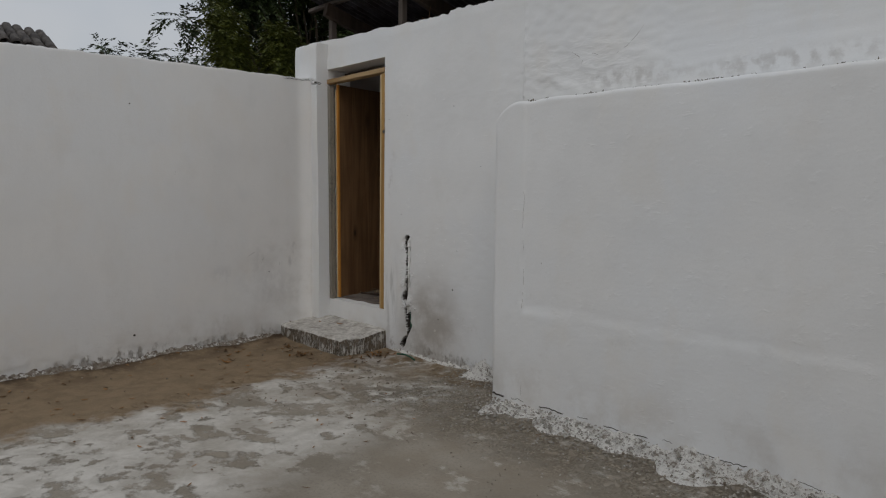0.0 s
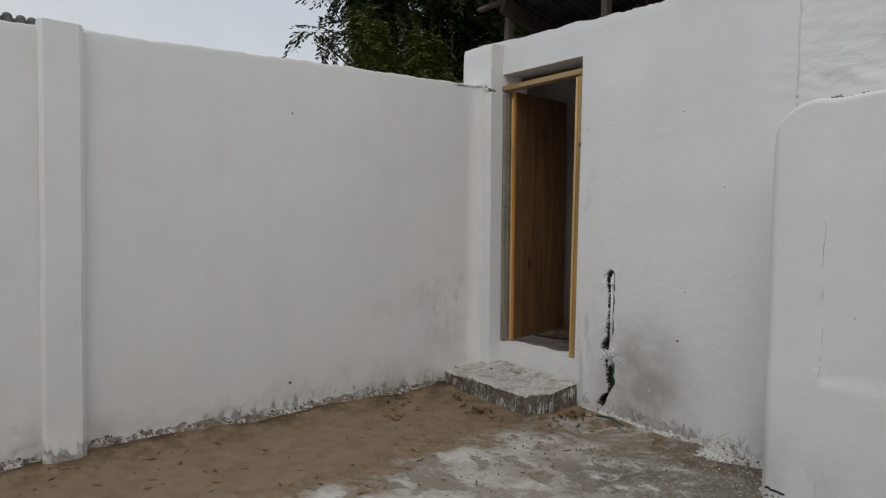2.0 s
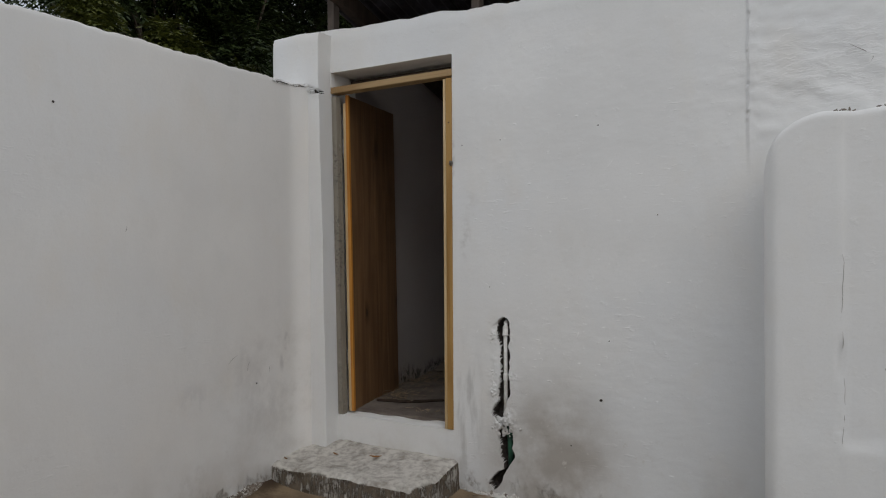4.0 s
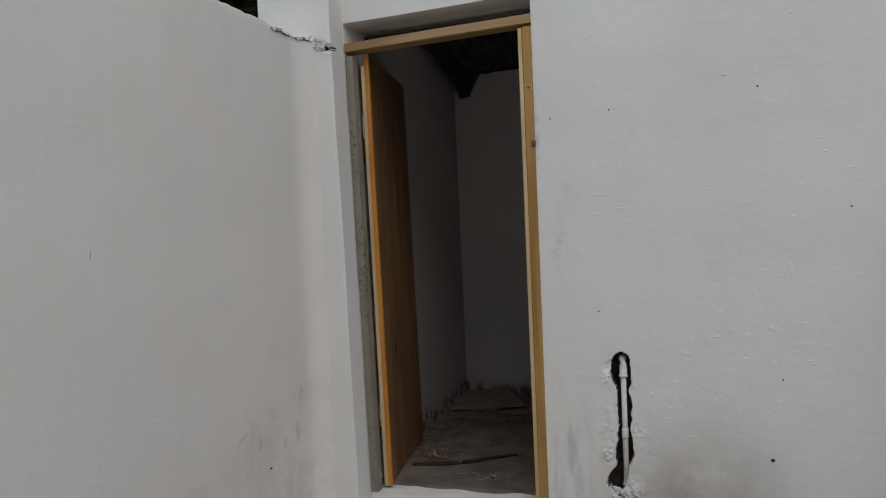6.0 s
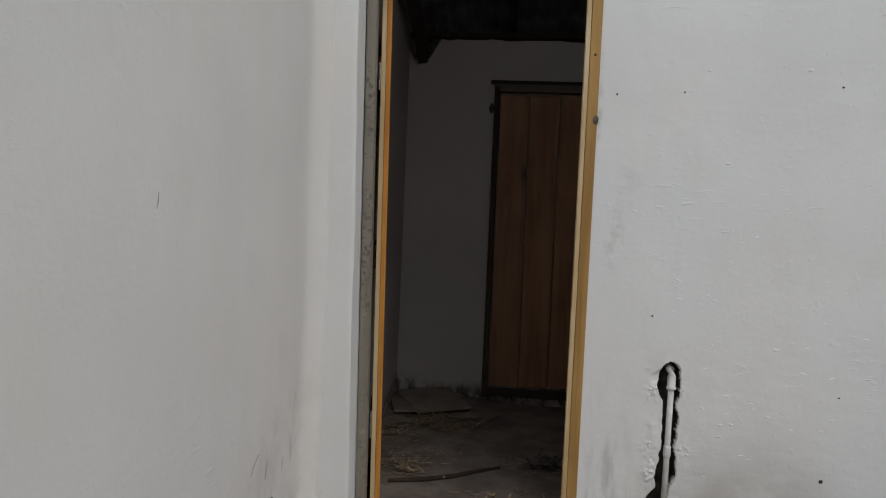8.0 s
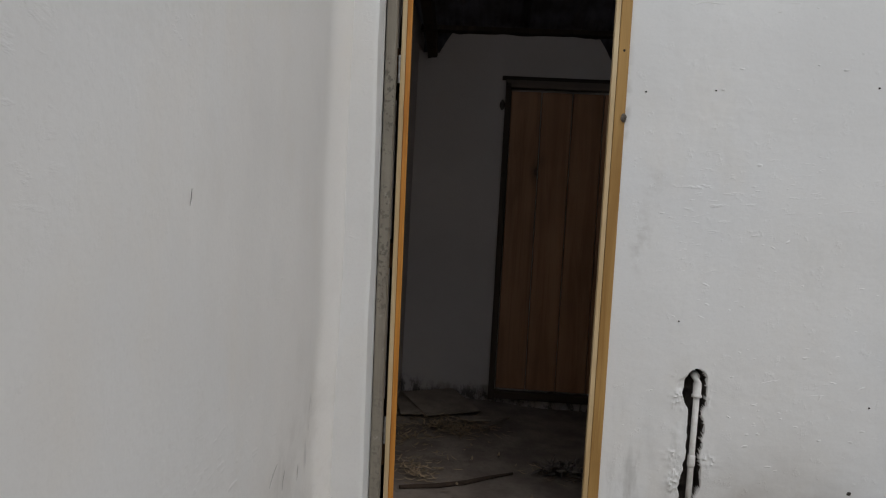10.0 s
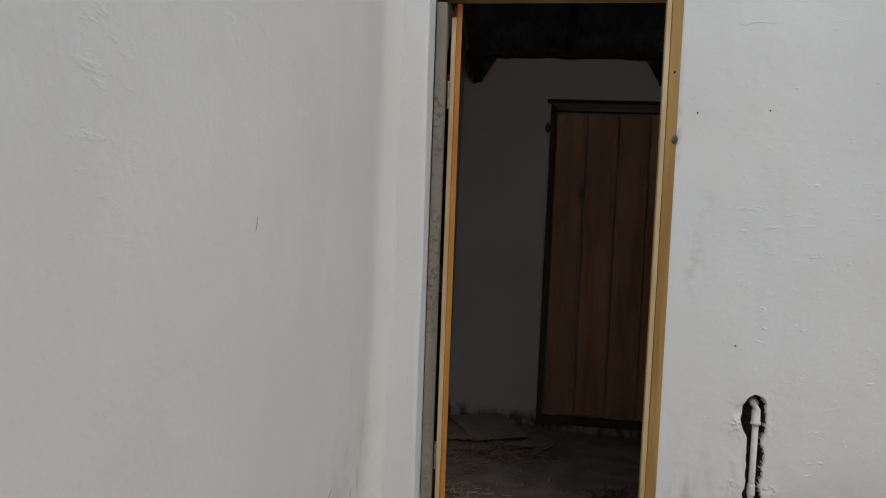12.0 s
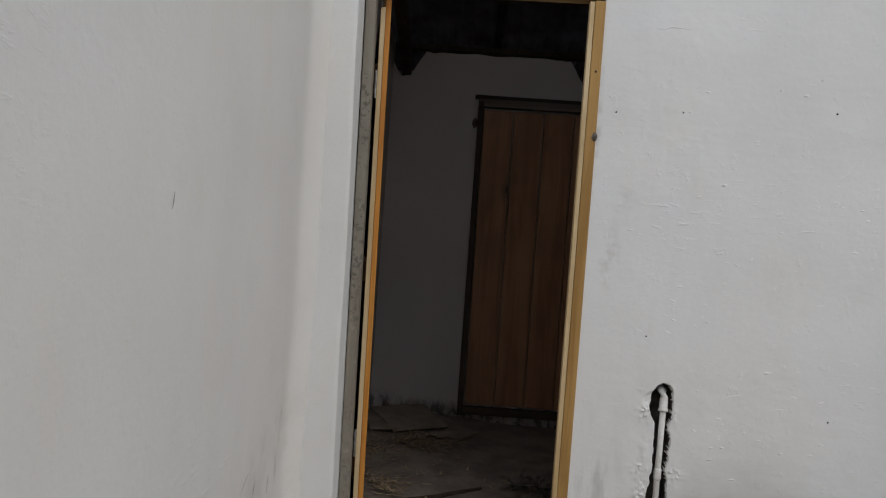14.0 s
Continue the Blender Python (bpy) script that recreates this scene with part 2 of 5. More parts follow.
def ground_material():
    """Sand swept against the wall, over old trowelled concrete with a peeling white skim."""
    k = Mat("yard_ground", rough=0.95, spec=0.1)
    x, y = k.axis(k.pos, 0), k.axis(k.pos, 1)
    n1, n2, n3 = k.noise(2.0, 6, rough=0.6), k.noise(7.5, 6, rough=0.65, warp=0.4), k.noise(60, 5)
    sand = k.mix(k.step(n2, 0.35, 0.7), (0.262, 0.194, 0.124), (0.200, 0.146, 0.093))
    sand = k.mix(k.step(n3, 0.5, 0.8, 0, 0.5), sand, (0.17, 0.125, 0.085))
    sand = k.mix(k.step(k.noise(160, 2), 0.62, 0.75, 0, 0.6), sand, (0.37, 0.29, 0.21))
    conc = k.mix(k.step(n1, 0.35, 0.65), (0.325, 0.288, 0.236), (0.240, 0.210, 0.168))
    conc = k.mix(k.step(n3, 0.45, 0.75, 0, 0.45), conc, (0.18, 0.155, 0.13))
    skim = k.step(k.math("ADD", k.noise(2.3, 8, k.scaled(k.pos, (1.0, 1.25, 1)), 0.64, 0.0), k.math("MULTIPLY", k.noise(1.1, 2), 0.35)), 0.575, 0.650)
    skim = k.math("MULTIPLY", skim, k.step(k.noise(5.0, 8, rough=0.66), 0.385, 0.47))
    path = k.step(k.math("ABSOLUTE", k.math("SUBTRACT", k.math("ADD", x, k.math("MULTIPLY", y, 0.28)), 1.42)), 1.05, 0.55)
    path = k.math("MAXIMUM", path, k.blob((1.78, -0.42, 0), (0.62, 0.40, 1)))
    skim = k.math("MULTIPLY", skim, path)
    conc = k.mix(skim, conc, k.mix(k.step(n2, 0.3, 0.7), (0.60, 0.57, 0.52), (0.43, 0.40, 0.355)))
    edge = k.math("ADD", k.math("ADD", x, k.math("MULTIPLY", y, 0.12)), k.math("MULTIPLY", k.math("SUBTRACT", k.noise(2.4, 6, rough=0.65), 0.5), 1.5))
    sandy = k.step(edge, 1.30, 1.00)
    near = k.math("ADD", y, k.math("MULTIPLY", k.math("SUBTRACT", k.noise(3.0, 6), 0.5), 1.2))
    sandy = k.math("MAXIMUM", sandy, k.math("MULTIPLY", k.step(near, -0.50, -0.12), k.step(n2, 0.36, 0.56)))
    film = k.math("MULTIPLY", k.step(k.noise(1.6, 7, rough=0.66), 0.43, 0.63), k.step(y, -2.2, -0.5, 0.35, 0.85))
    conc = k.mix(film, conc, (0.262, 0.220, 0.168))
    scab = k.math("MULTIPLY", k.step(k.noise(3.3, 9, k.scaled(k.pos, (1, 1.2, 1), (3, 8, 0)), 0.70), 0.55, 0.63), k.math("MULTIPLY", k.step(y, -2.4, -1.2), k.step(x, 1.4, 1.9)))
    conc = k.mix(k.math("MULTIPLY", scab, 0.75), conc, (0.47, 0.435, 0.38))
    c = k.mix(sandy, conc, sand)
    away = k.math("SUBTRACT", -0.12, y)
    off = k.math("SUBTRACT", x, k.math("ADD", k.math("MULTIPLY", away, 0.033), k.math("MULTIPLY", k.math("MULTIPLY", away, away), 0.021)))
    soil = k.math("MULTIPLY", k.step(k.noise(4, 6, rough=0.7), 0.40, 0.6), k.step(off, 0.45, 0.05))
    c = k.mix(k.math("MULTIPLY", soil, 0.7), c, (0.085, 0.058, 0.038))
    damp = k.math("MULTIPLY", k.step(k.math("ADD", off, k.math("MULTIPLY", k.noise(9, 5, rough=0.7), 0.12)), 0.17, 0.09), k.step(k.noise(2.2, 4), 0.35, 0.6, 0.35, 1.0))
    c = k.mix(k.math("MULTIPLY", damp, 0.8), c, (0.050, 0.034, 0.024))
    brown = k.math("MULTIPLY", k.blob((1.05, -0.45, 0), (0.75, 0.55, 1)), k.step(k.noise(5, 6, rough=0.7), 0.38, 0.6))
    c = k.mix(k.math("MULTIPLY", brown, 0.6), c, (0.105, 0.072, 0.044))
    grit = k.math("MULTIPLY", k.step(y, -1.35, -0.70), k.step(x, 1.5, 2.3))
    grit = k.math("MULTIPLY", grit, k.step(k.noise(11, 7, rough=0.75), 0.42, 0.60))
    c = k.mix(k.math("MULTIPLY", grit, 0.9), c, k.mix(k.step(n3, 0.42, 0.60), (0.235, 0.190, 0.138), (0.44, 0.39, 0.315)))
    return k.done(c, (n1, 0.01), (skim, 0.006), (n2, 0.006), (n3, 0.003), (k.math("MULTIPLY", grit, k.noise(48, 6, rough=0.75)), 0.02))


def simple(name, c1, c2, scale, rough=0.8, metal=0.0, bump=0.003, spec=0.3, detail=6, by_object=False):
    k = Mat(name, rough=rough, metal=metal, spec=spec)
    f, g = k.noise(scale, detail), k.noise(scale * 7, 3)
    c = k.mix(k.step(f, 0.32, 0.68), c1, c2)
    c = k.mix(k.step(g, 0.5, 0.8, 0, 0.4), c, tuple(v * 0.6 for v in c2))
    if by_object:
        c = k.mix(k.math("MULTIPLY", k.rand(), 0.5), c, tuple(v * 0.55 for v in c2))
    return k.done(c, (f, bump), (g, bump * 0.4))


def leaf_material(name, a, b):
    k = Mat(name, rough=0.5, spec=0.3)
    r = k.geo.outputs["Random Per Island"]
    c = k.mix(r, a, b)
    c = k.mix(k.step(k.noise(0.9, 3), 0.4, 0.65, 0, 0.7), c, tuple(v * 0.5 for v in a))
    return k.done(c)


def concrete_step_material():
    k = Mat("step_concrete", rough=0.95, spec=0.1)
    run = k.noise(72, 7, k.scaled(k.pos, (1, 1, 0.20)), 0.74)
    wash = k.noise(8.0, 8, rough=0.72, warp=0.2)
    body = k.mix(k.step(k.noise(18, 5), 0.35, 0.7), (0.205, 0.168, 0.128), (0.110, 0.088, 0.066))
    lime = k.mix(k.step(k.noise(30, 4), 0.4, 0.7), (0.66, 0.63, 0.58), (0.45, 0.42, 0.38))
    nz = k.axis(k.geo.outputs["Normal"], 2)
    top = k.step(nz, 0.4, 0.8)
    side_f = k.step(k.math("MULTIPLY", run, k.step(wash, 0.3, 0.65, 0.72, 1.12)), 0.45, 0.58, 0.0, 0.95)
    top_f = k.step(wash, 0.27, 0.56, 0.35, 1.0)
    f = k.math("ADD", k.math("MULTIPLY", top, top_f), k.math("MULTIPLY", k.math("SUBTRACT", 1.0, top), side_f))
    return k.done(k.mix(f, body, lime), (run, 0.008), (f, 0.004), (k.noise(90, 3), 0.002))


def lime_crust_material(name="lime_crust", dirt=0.0):
    k = Mat(name, rough=0.95, spec=0.1)
    f, g = k.noise(42, 9, rough=0.78), k.noise(95, 5)
    c = k.mix(k.step(f, 0.38 + dirt * 1.4, 0.48 + dirt * 1.4), (0.13, 0.10, 0.075), (0.72, 0.70, 0.66))
    c = k.mix(k.step(k.noise(11, 7, rough=0.75), 0.54 - dirt * 1.5, 0.63 - dirt * 1.5, 0, 0.85), c, (0.22, 0.18, 0.14))
    c = k.mix(k.step(g, 0.55, 0.7, 0, 0.6), c, (0.34, 0.30, 0.26))
    return k.done(c, (f, 0.012), (g, 0.004))


# house and yard white differ by the light they face, put into their tints
WALL_COOL = whitewash("whitewash_cool_lit", (0.80, 0.796, 0.784), 0.22, damp=True, relief=0.0026)
WALL_WARM = whitewash("whitewash_warm_lit", (0.81, 0.788, 0.758), 0.20, relief=0.0012)
# room limewash: the room's dimness is put into a darker white
INNER_WALL_SHADED = whitewash("shaded_whitewash_room", (0.410, 0.374, 0.358), 0.16, base=0.39)
GROUND = ground_material()
STEP = concrete_step_material()
RUBBLE = lime_crust_material()
RUBBLE_DIRTY = lime_crust_material("soiled_lime_crust", 0.06)
CRUMB = simple("mortar_crumb", (0.24, 0.205, 0.17), (0.10, 0.085, 0.07), 26, rough=0.95, bump=0.01)
PEBBLE = simple("dusty_pebble", (0.34, 0.295, 0.235), (0.20, 0.165, 0.13), 26, rough=0.95, bump=0.01)
ROOM_FLOOR = simple("room_earth_floor", (0.208, 0.174, 0.148), (0.124, 0.101, 0.086), 6, rough=0.95, bump=0.01)
# bared blockwork; its near-black also stands for the shade inside cracks and holes
VOID = simple("blockwork_and_crack_shade", (0.09, 0.075, 0.065), (0.035, 0.03, 0.027), 30, rough=1.0, bump=0.006)
PINE = wood("pine_frame", (0.44, 0.262, 0.088), (0.31, 0.168, 0.048))
PINE_DULL = wood("dusty_pine", (0.40, 0.270, 0.135), (0.29, 0.180, 0.080))
PINE_PALE = wood("pine_sapwood", (0.68, 0.53, 0.32), (0.54, 0.37, 0.18), knots=False)
# door pine set darker than the frame: the reveal's shade is in the colour
PINE_LEAF_SHADED = wood("shaded_pine_door", (0.205, 0.112, 0.052), (0.130, 0.066, 0.030))
PINE_ORANGE = wood("resinous_edge", (0.60, 0.265, 0.048), (0.46, 0.175, 0.028), knots=False)
PINE_GREY = wood("weathered_post", (0.33, 0.29, 0.235), (0.22, 0.19, 0.155), grey=0.6, rough=0.85)
INNER_DOOR = wood("stained_door", (0.320, 0.168, 0.086), (0.225, 0.108, 0.050))
# dark brown timber, deepened further to hold the dimness under the roof
DARK_WOOD = wood("shaded_dark_timber", (0.052, 0.034, 0.024), (0.030, 0.020, 0.014), knots=False, rough=0.85)
GREY_WOOD = wood("grey_roof_timber", (0.125, 0.100, 0.083), (0.075, 0.061, 0.052), knots=False, rough=0.85)
SHEET = simple("rusty_zinc_sheet", (0.085, 0.080, 0.085), (0.045, 0.036, 0.034), 5, rough=0.6, metal=0.5, bump=0.001)
PIPE = simple("white_plastic_pipe", (0.80, 0.79, 0.77), (0.66, 0.64, 0.60), 40, rough=0.45, bump=0.0008)
GREEN_PIPE = simple("green_plastic_pipe", (0.03, 0.11, 0.065), (0.02, 0.06, 0.04), 30, rough=0.45, bump=0.0008)
IRON = simple("dark_iron", (0.07, 0.062, 0.055), (0.03, 0.027, 0.025), 60, rough=0.6, metal=0.7, bump=0.0006)
STEEL = simple("dull_steel", (0.42, 0.41, 0.39), (0.25, 0.24, 0.23), 60, rough=0.45, metal=0.8, bump=0.0004)
BARK = simple("neem_bark", (0.11, 0.085, 0.06), (0.05, 0.04, 0.03), 14, rough=0.95, bump=0.01)
LEAF = leaf_material("neem_leaves", (0.020, 0.035, 0.009), (0.052, 0.072, 0.016))
LEAF_LIGHT = leaf_material("young_leaves", (0.060, 0.074, 0.011), (0.115, 0.125, 0.022))
LEAF_FAR = leaf_material("far_leaves", (0.050, 0.070, 0.032), (0.085, 0.105, 0.050))
DRY = leaf_material("dry_leaves", (0.080, 0.045, 0.022), (0.42, 0.19, 0.045))
STRAW = leaf_material("wood_shavings", (0.42, 0.315, 0.20), (0.12, 0.092, 0.066))
RAG = simple("dusty_dark_scraps", (0.17, 0.145, 0.13), (0.035, 0.03, 0.028), 22, rough=0.9, bump=0.004)
CHIP = leaf_material("lime_chips", (0.50, 0.47, 0.42), (0.14, 0.11, 0.08))
SCUFF = simple("grey_scuff", (0.44, 0.42, 0.40), (0.30, 0.28, 0.26), 40, rough=0.95, bump=0.001)
BOARD = simple("dusty_board", (0.215, 0.180, 0.150), (0.15, 0.122, 0.10), 9, rough=0.9, bump=0.002)
TILE = simple("clay_tile", (0.155, 0.138, 0.125), (0.055, 0.049, 0.046), 7, rough=0.95, bump=0.006, by_object=True)


# ---- building helpers ----
def mesh_of(name, bm, material, smooth=False):
    me = bpy.data.meshes.new(name)
    bm.to_mesh(me)
    bm.free()
    me.materials.append(material)
    if smooth:
        for p in me.polygons:
            p.use_smooth = True
    return me


def part(name, bm, material, parent=None, label="", smooth=False):
    ob = new(name, mesh_of(name, bm, material, smooth))
    ob.parent = parent
    return tagged(ob, label)


def thing(name, label, category, place=(0, 0, 0), group="", kind=""):
    ob = new(name)
    ob.empty_display_size = 0.1
    ob.location = place
    return tagged(ob, label, category, group, kind)


def fbm(x, y, z=0.0, octaves=4):
    return noise.fractal(Vector((x, y, z)), 1.0, 2.0, octaves)


def spaced(*spans):
    """Sorted grid lines from (start, end, step) spans laid end to end."""
    out = []
    for a, b, s in spans:
        n = max(1, round((b - a) / s))
        out += [a + (b - a) * i / n for i in range(n)]
    return out + [spans[-1][1]]


def slab(us, vs, front, back, keep=lambda u, v: True):
    """A thick sheet: front(u, v) and back(u, v) give the two skins, keep() the cells that are not openings."""
    bm = bmesh.new()
    nu, nv = len(us), len(vs)
    kept = [[keep((us[i] + us[i + 1]) / 2, (vs[j] + vs[j + 1]) / 2) for j in range(nv - 1)] for i in range(nu - 1)]
    a, b = {}, {}

    def at(store, fn, i, j):
        if (i, j) not in store:
            store[i, j] = bm.verts.new(fn(us[i], vs[j]))
        return store[i, j]

    def is_kept(i, j):
        return 0 <= i < nu - 1 and 0 <= j < nv - 1 and kept[i][j]

    for i in range(nu - 1):
        for j in range(nv - 1):
            if not kept[i][j]:
                continue
            ring = ((i, j), (i + 1, j), (i + 1, j + 1), (i, j + 1))
            bm.faces.new([at(a, front, *q) for q in ring])
            bm.faces.new([at(b, back, *q) for q in reversed(ring)])
            for e, (di, dj) in enumerate(((0, -1), (1, 0), (0, 1), (-1, 0))):
                if not is_kept(i + di, j + dj):
                    p, q = ring[e], ring[(e + 1) % 4]
                    bm.faces.new((at(a, front, *q), at(a, front, *p), at(b, back, *p), at(b, back, *q)))
    bmesh.ops.recalc_face_normals(bm, faces=bm.faces)
    return bm


def smooth_by_angle(ob, degrees=35):
    me = ob.data
    me.set_sharp_from_angle(angle=radians(degrees))
    for p in me.polygons:
        p.use_smooth = True
    return ob


def box(x0, x1, y0, y1, z0, z1, bevel=0.004, bm=None, m=None, wob=0.0):
    """A bevelled box between two corners, its faces wandering by wob metres."""
    own = bmesh.new()
    bmesh.ops.create_cube(own, size=1.0)
    for v in own.verts:
        v.co = Vector(((x0 + x1) / 2 + v.co.x * (x1 - x0), (y0 + y1) / 2 + v.co.y * (y1 - y0), (z0 + z1) / 2 + v.co.z * (z1 - z0)))
    if wob:
        long = max(range(3), key=lambda k: (x1 - x0, y1 - y0, z1 - z0)[k])
        edges = [e for e in own.edges if abs((e.verts[0].co - e.verts[1].co)[long]) > 1e-6]
        bmesh.ops.subdivide_edges(own, edges=edges, cuts=10, use_grid_fill=True)
        for v in own.verts:
            off = noise.noise_vector(v.co * 2.3 + Vector((x0 * 7, y0 * 5, 3))) * wob
            off[long] = 0
            v.co += off
    if bevel:
        sharp = [e for e in own.edges if len(e.link_faces) == 2 and e.calc_face_angle() > 0.5]
        bmesh.ops.bevel(own, geom=sharp, offset=bevel, segments=2, profile=0.6, affect="EDGES")
    if m is not None:
        own.transform(m)
    if bm is None:
        return own
    me = bpy.data.meshes.new("tmp")
    own.to_mesh(me)
    own.free()
    bm.from_mesh(me)
    bpy.data.meshes.remove(me)
    return bm


def tube(bm, points, radii, sides=8):
    """A tapered tube along points, closed at both ends."""
    pts = [Vector(p) for p in points]
    rings = []
    for i, p in enumerate(pts):
        d = (pts[min(i + 1, len(pts) - 1)] - pts[max(i - 1, 0)]).normalized()
        u = d.orthogonal().normalized()
        w = d.cross(u)
        rings.append([bm.verts.new(p + (u * math.cos(t) + w * math.sin(t)) * radii[i]) for t in (2 * math.pi * k / sides for k in range(sides))])
    for r, s in zip(rings, rings[1:]):
        for k in range(sides):
            bm.faces.new((r[k], r[(k + 1) % sides], s[(k + 1) % sides], s[k]))
    bm.faces.new(list(reversed(rings[0])))
    bm.faces.new(rings[-1])
    return bm


def ease(x, a, b):
    t = min(1.0, max(0.0, (x - a) / (b - a)))
    return t * t * (3 - 2 * t)


# ---- ground ----
def ground_z(x, y):
    inside = ease(x, -0.3, 0.0) * ease(8.0, x, x + 0.3) if -0.3 < x < 8 and -6.3 < y < 0.1 else 0.0
    z = 0.010 * fbm(x * 0.9, y * 0.9) + 0.004 * fbm(x * 6, y * 6, 2.0)
    bank = 0.055 * math.exp(-max(0.0, x - left_x(y)) / 0.16) * (0.7 + 0.6 * fbm(y * 2.2, 0.3))
    near = 0.022 * math.exp(-max(0.0, -y) / 0.18)
    return (z + bank + near) * (1.0 if inside else 0.2) - (0.0 if inside else 0.02)


def left_x(y):
    """The yard wall's face: it leaves the corner a little askew and bows inwards."""
    d = -0.12 - y
    return 0.033 * d + 0.021 * d * d if d < 3.2 else 0.3206 + 0.1674 * (d - 3.2)


def build_ground():
    xs = [-220, -90, -40, -18, -9, -4, -1.2] + spaced((-0.3, 3.4, 0.045), (3.4, 8.2, 0.10)) + [12, 25, 60, 220]
    ys = [-220, -90, -40, -18, -9] + spaced((-6.4, -4.0, 0.12), (-4.0, 0.15, 0.045)) + [1, 2.5, 5, 12, 30, 80, 220]
    bm = bmesh.new()
    grid = [[bm.verts.new((x, y, ground_z(x, y))) for y in ys] for x in xs]
    for i in range(len(xs) - 1):
        for j in range(len(ys) - 1):
            bm.faces.new((grid[i][j], grid[i + 1][j], grid[i + 1][j + 1], grid[i][j + 1]))
    tagged(part("ground", bm, GROUND, smooth=True), "brown sand over worn grey concrete with peeling white patches", "ground", kind="structure")


build_ground()

# ---- walls of the yard and the house ----
DOOR_L, DOOR_R, DOOR_B, DOOR_T = 0.150, 0.970, 0.345, 2.445


def jamb_lean(x, z):
    """The doorway spreads a little towards its top: how far the plaster shifts sideways at (x, z)."""
    s = min(1.05, max(-0.2, (z - 0.37) / 1.95))
    left = (0.014 - 0.030 * s) * (1 - ease(x, DOOR_L, DOOR_L + 0.35))
    right = (0.003 + 0.009 * s) * ease(x, DOOR_R - 0.3, DOOR_R) * (1 - ease(x, DOOR_R, DOOR_R + 0.12))
    return left + right


GROOVE_Z = (0.05, 0.08, 0.11, 0.14, 0.17, 0.20, 0.24, 0.32, 0.38, 0.405, 0.43, 0.46, 0.50, 0.54, 0.60, 0.66, 0.80, 0.90, 0.95)
GROOVE_MID = (1.215, 1.22, 1.235, 1.25, 1.28, 1.292, 1.298, 1.296, 1.290, 1.285, 1.255, 1.248, 1.255, 1.272, 1.288, 1.286, 1.285, 1.285, 1.285)
GROOVE_HALF = (0.002, 0.025, 0.032, 0.020, 0.004, 0.014, 0.036, 0.042, 0.036, 0.018, 0.012, 0.034, 0.034, 0.022, 0.036, 0.024, 0.024, 0.034, 0.037)


def groove_depth(x, z):
    """The chased channel that bares the pipe: a slot with a torn outline."""
    if not (0.03 < z < 1.02 and 1.08 < x < 1.48):
        return 0.0
    if z > 0.99:
        return 0.0
    mid = float(np.interp(z, GROOVE_Z, GROOVE_MID)) + 0.008 * fbm(0.4, z * 7.0, 0, 2)
    half = float(np.interp(z, GROOVE_Z, GROOVE_HALF)) + 0.008 * fbm(3.1, z * 15.0, 0, 2)
    if z > 0.93:
        half = 0.037 * math.sqrt(max(0.0, 1 - ((z - 0.93) / 0.06) ** 2))
    edge = abs(x - mid) - half + 0.007 * fbm(x * 26, z * 26, 4.0, 2)
    fan = ease(x, 1.205, 1.225) * ease(1.265, x, x + 0.01) * ease(0.975 - 0.6 * (1.262 - x), z, z + 0.012) * ease(z, 0.905, 0.925)
    return max(0.075 * ease(edge, 0.004, -0.005), 0.013 * fan * (x - 1.195) / 0.06)


def groove_lip(x, z):
    """Lime smeared proud of the wall along the torn edge."""
    d = abs(x - 1.285)
    ring = math.exp(-((d - 0.055) / 0.035) ** 2) * ease(z, 0.05, 0.12) * ease(1.04, z, z + 0.06)
    knot = math.exp(-((x - 1.30) / 0.05) ** 2 - ((z - 0.43) / 0.05) ** 2)
    smear = sum(a * math.exp(-((x - cx) / wx) ** 2 - ((z - cz) / wz) ** 2) for cx, cz, wx, wz, a in ((1.345, 0.675, 0.030, 0.018, 1.0), (1.215, 0.690, 0.028, 0.020, 0.7), (1.225, 0.600, 0.018, 0.050, 1.0), (1.225, 0.885, 0.022, 0.030, 0.9), (1.325, 0.880, 0.014, 0.022, 0.6), (1.25, 0.40, 0.05, 0.03, 0.8)))
    return 0.010 * smear * max(0.0, 0.2 + 1.3 * fbm(x * 60, z * 90, 3.0, 5)) + 0.006 * ring * max(0.0, fbm(x * 16, z * 16, 8.0)) * max(0.0, 0.3 + 1.5 * fbm(z * 4, x * 3, 2.0)) + 0.020 * knot * (0.6 + fbm(x * 30, z * 30))


def house_top(x):
    rise = 2.715 - 0.030 * min(x, 2.6) + 0.026 * ease(x, 1.72, 1.745)
    lumps = ease(x, 1.1, 1.7)
    return rise + 0.010 * fbm(x * 5, 7.7) + (0.004 + 0.010 * lumps) * fbm(x * 19, 1.7)


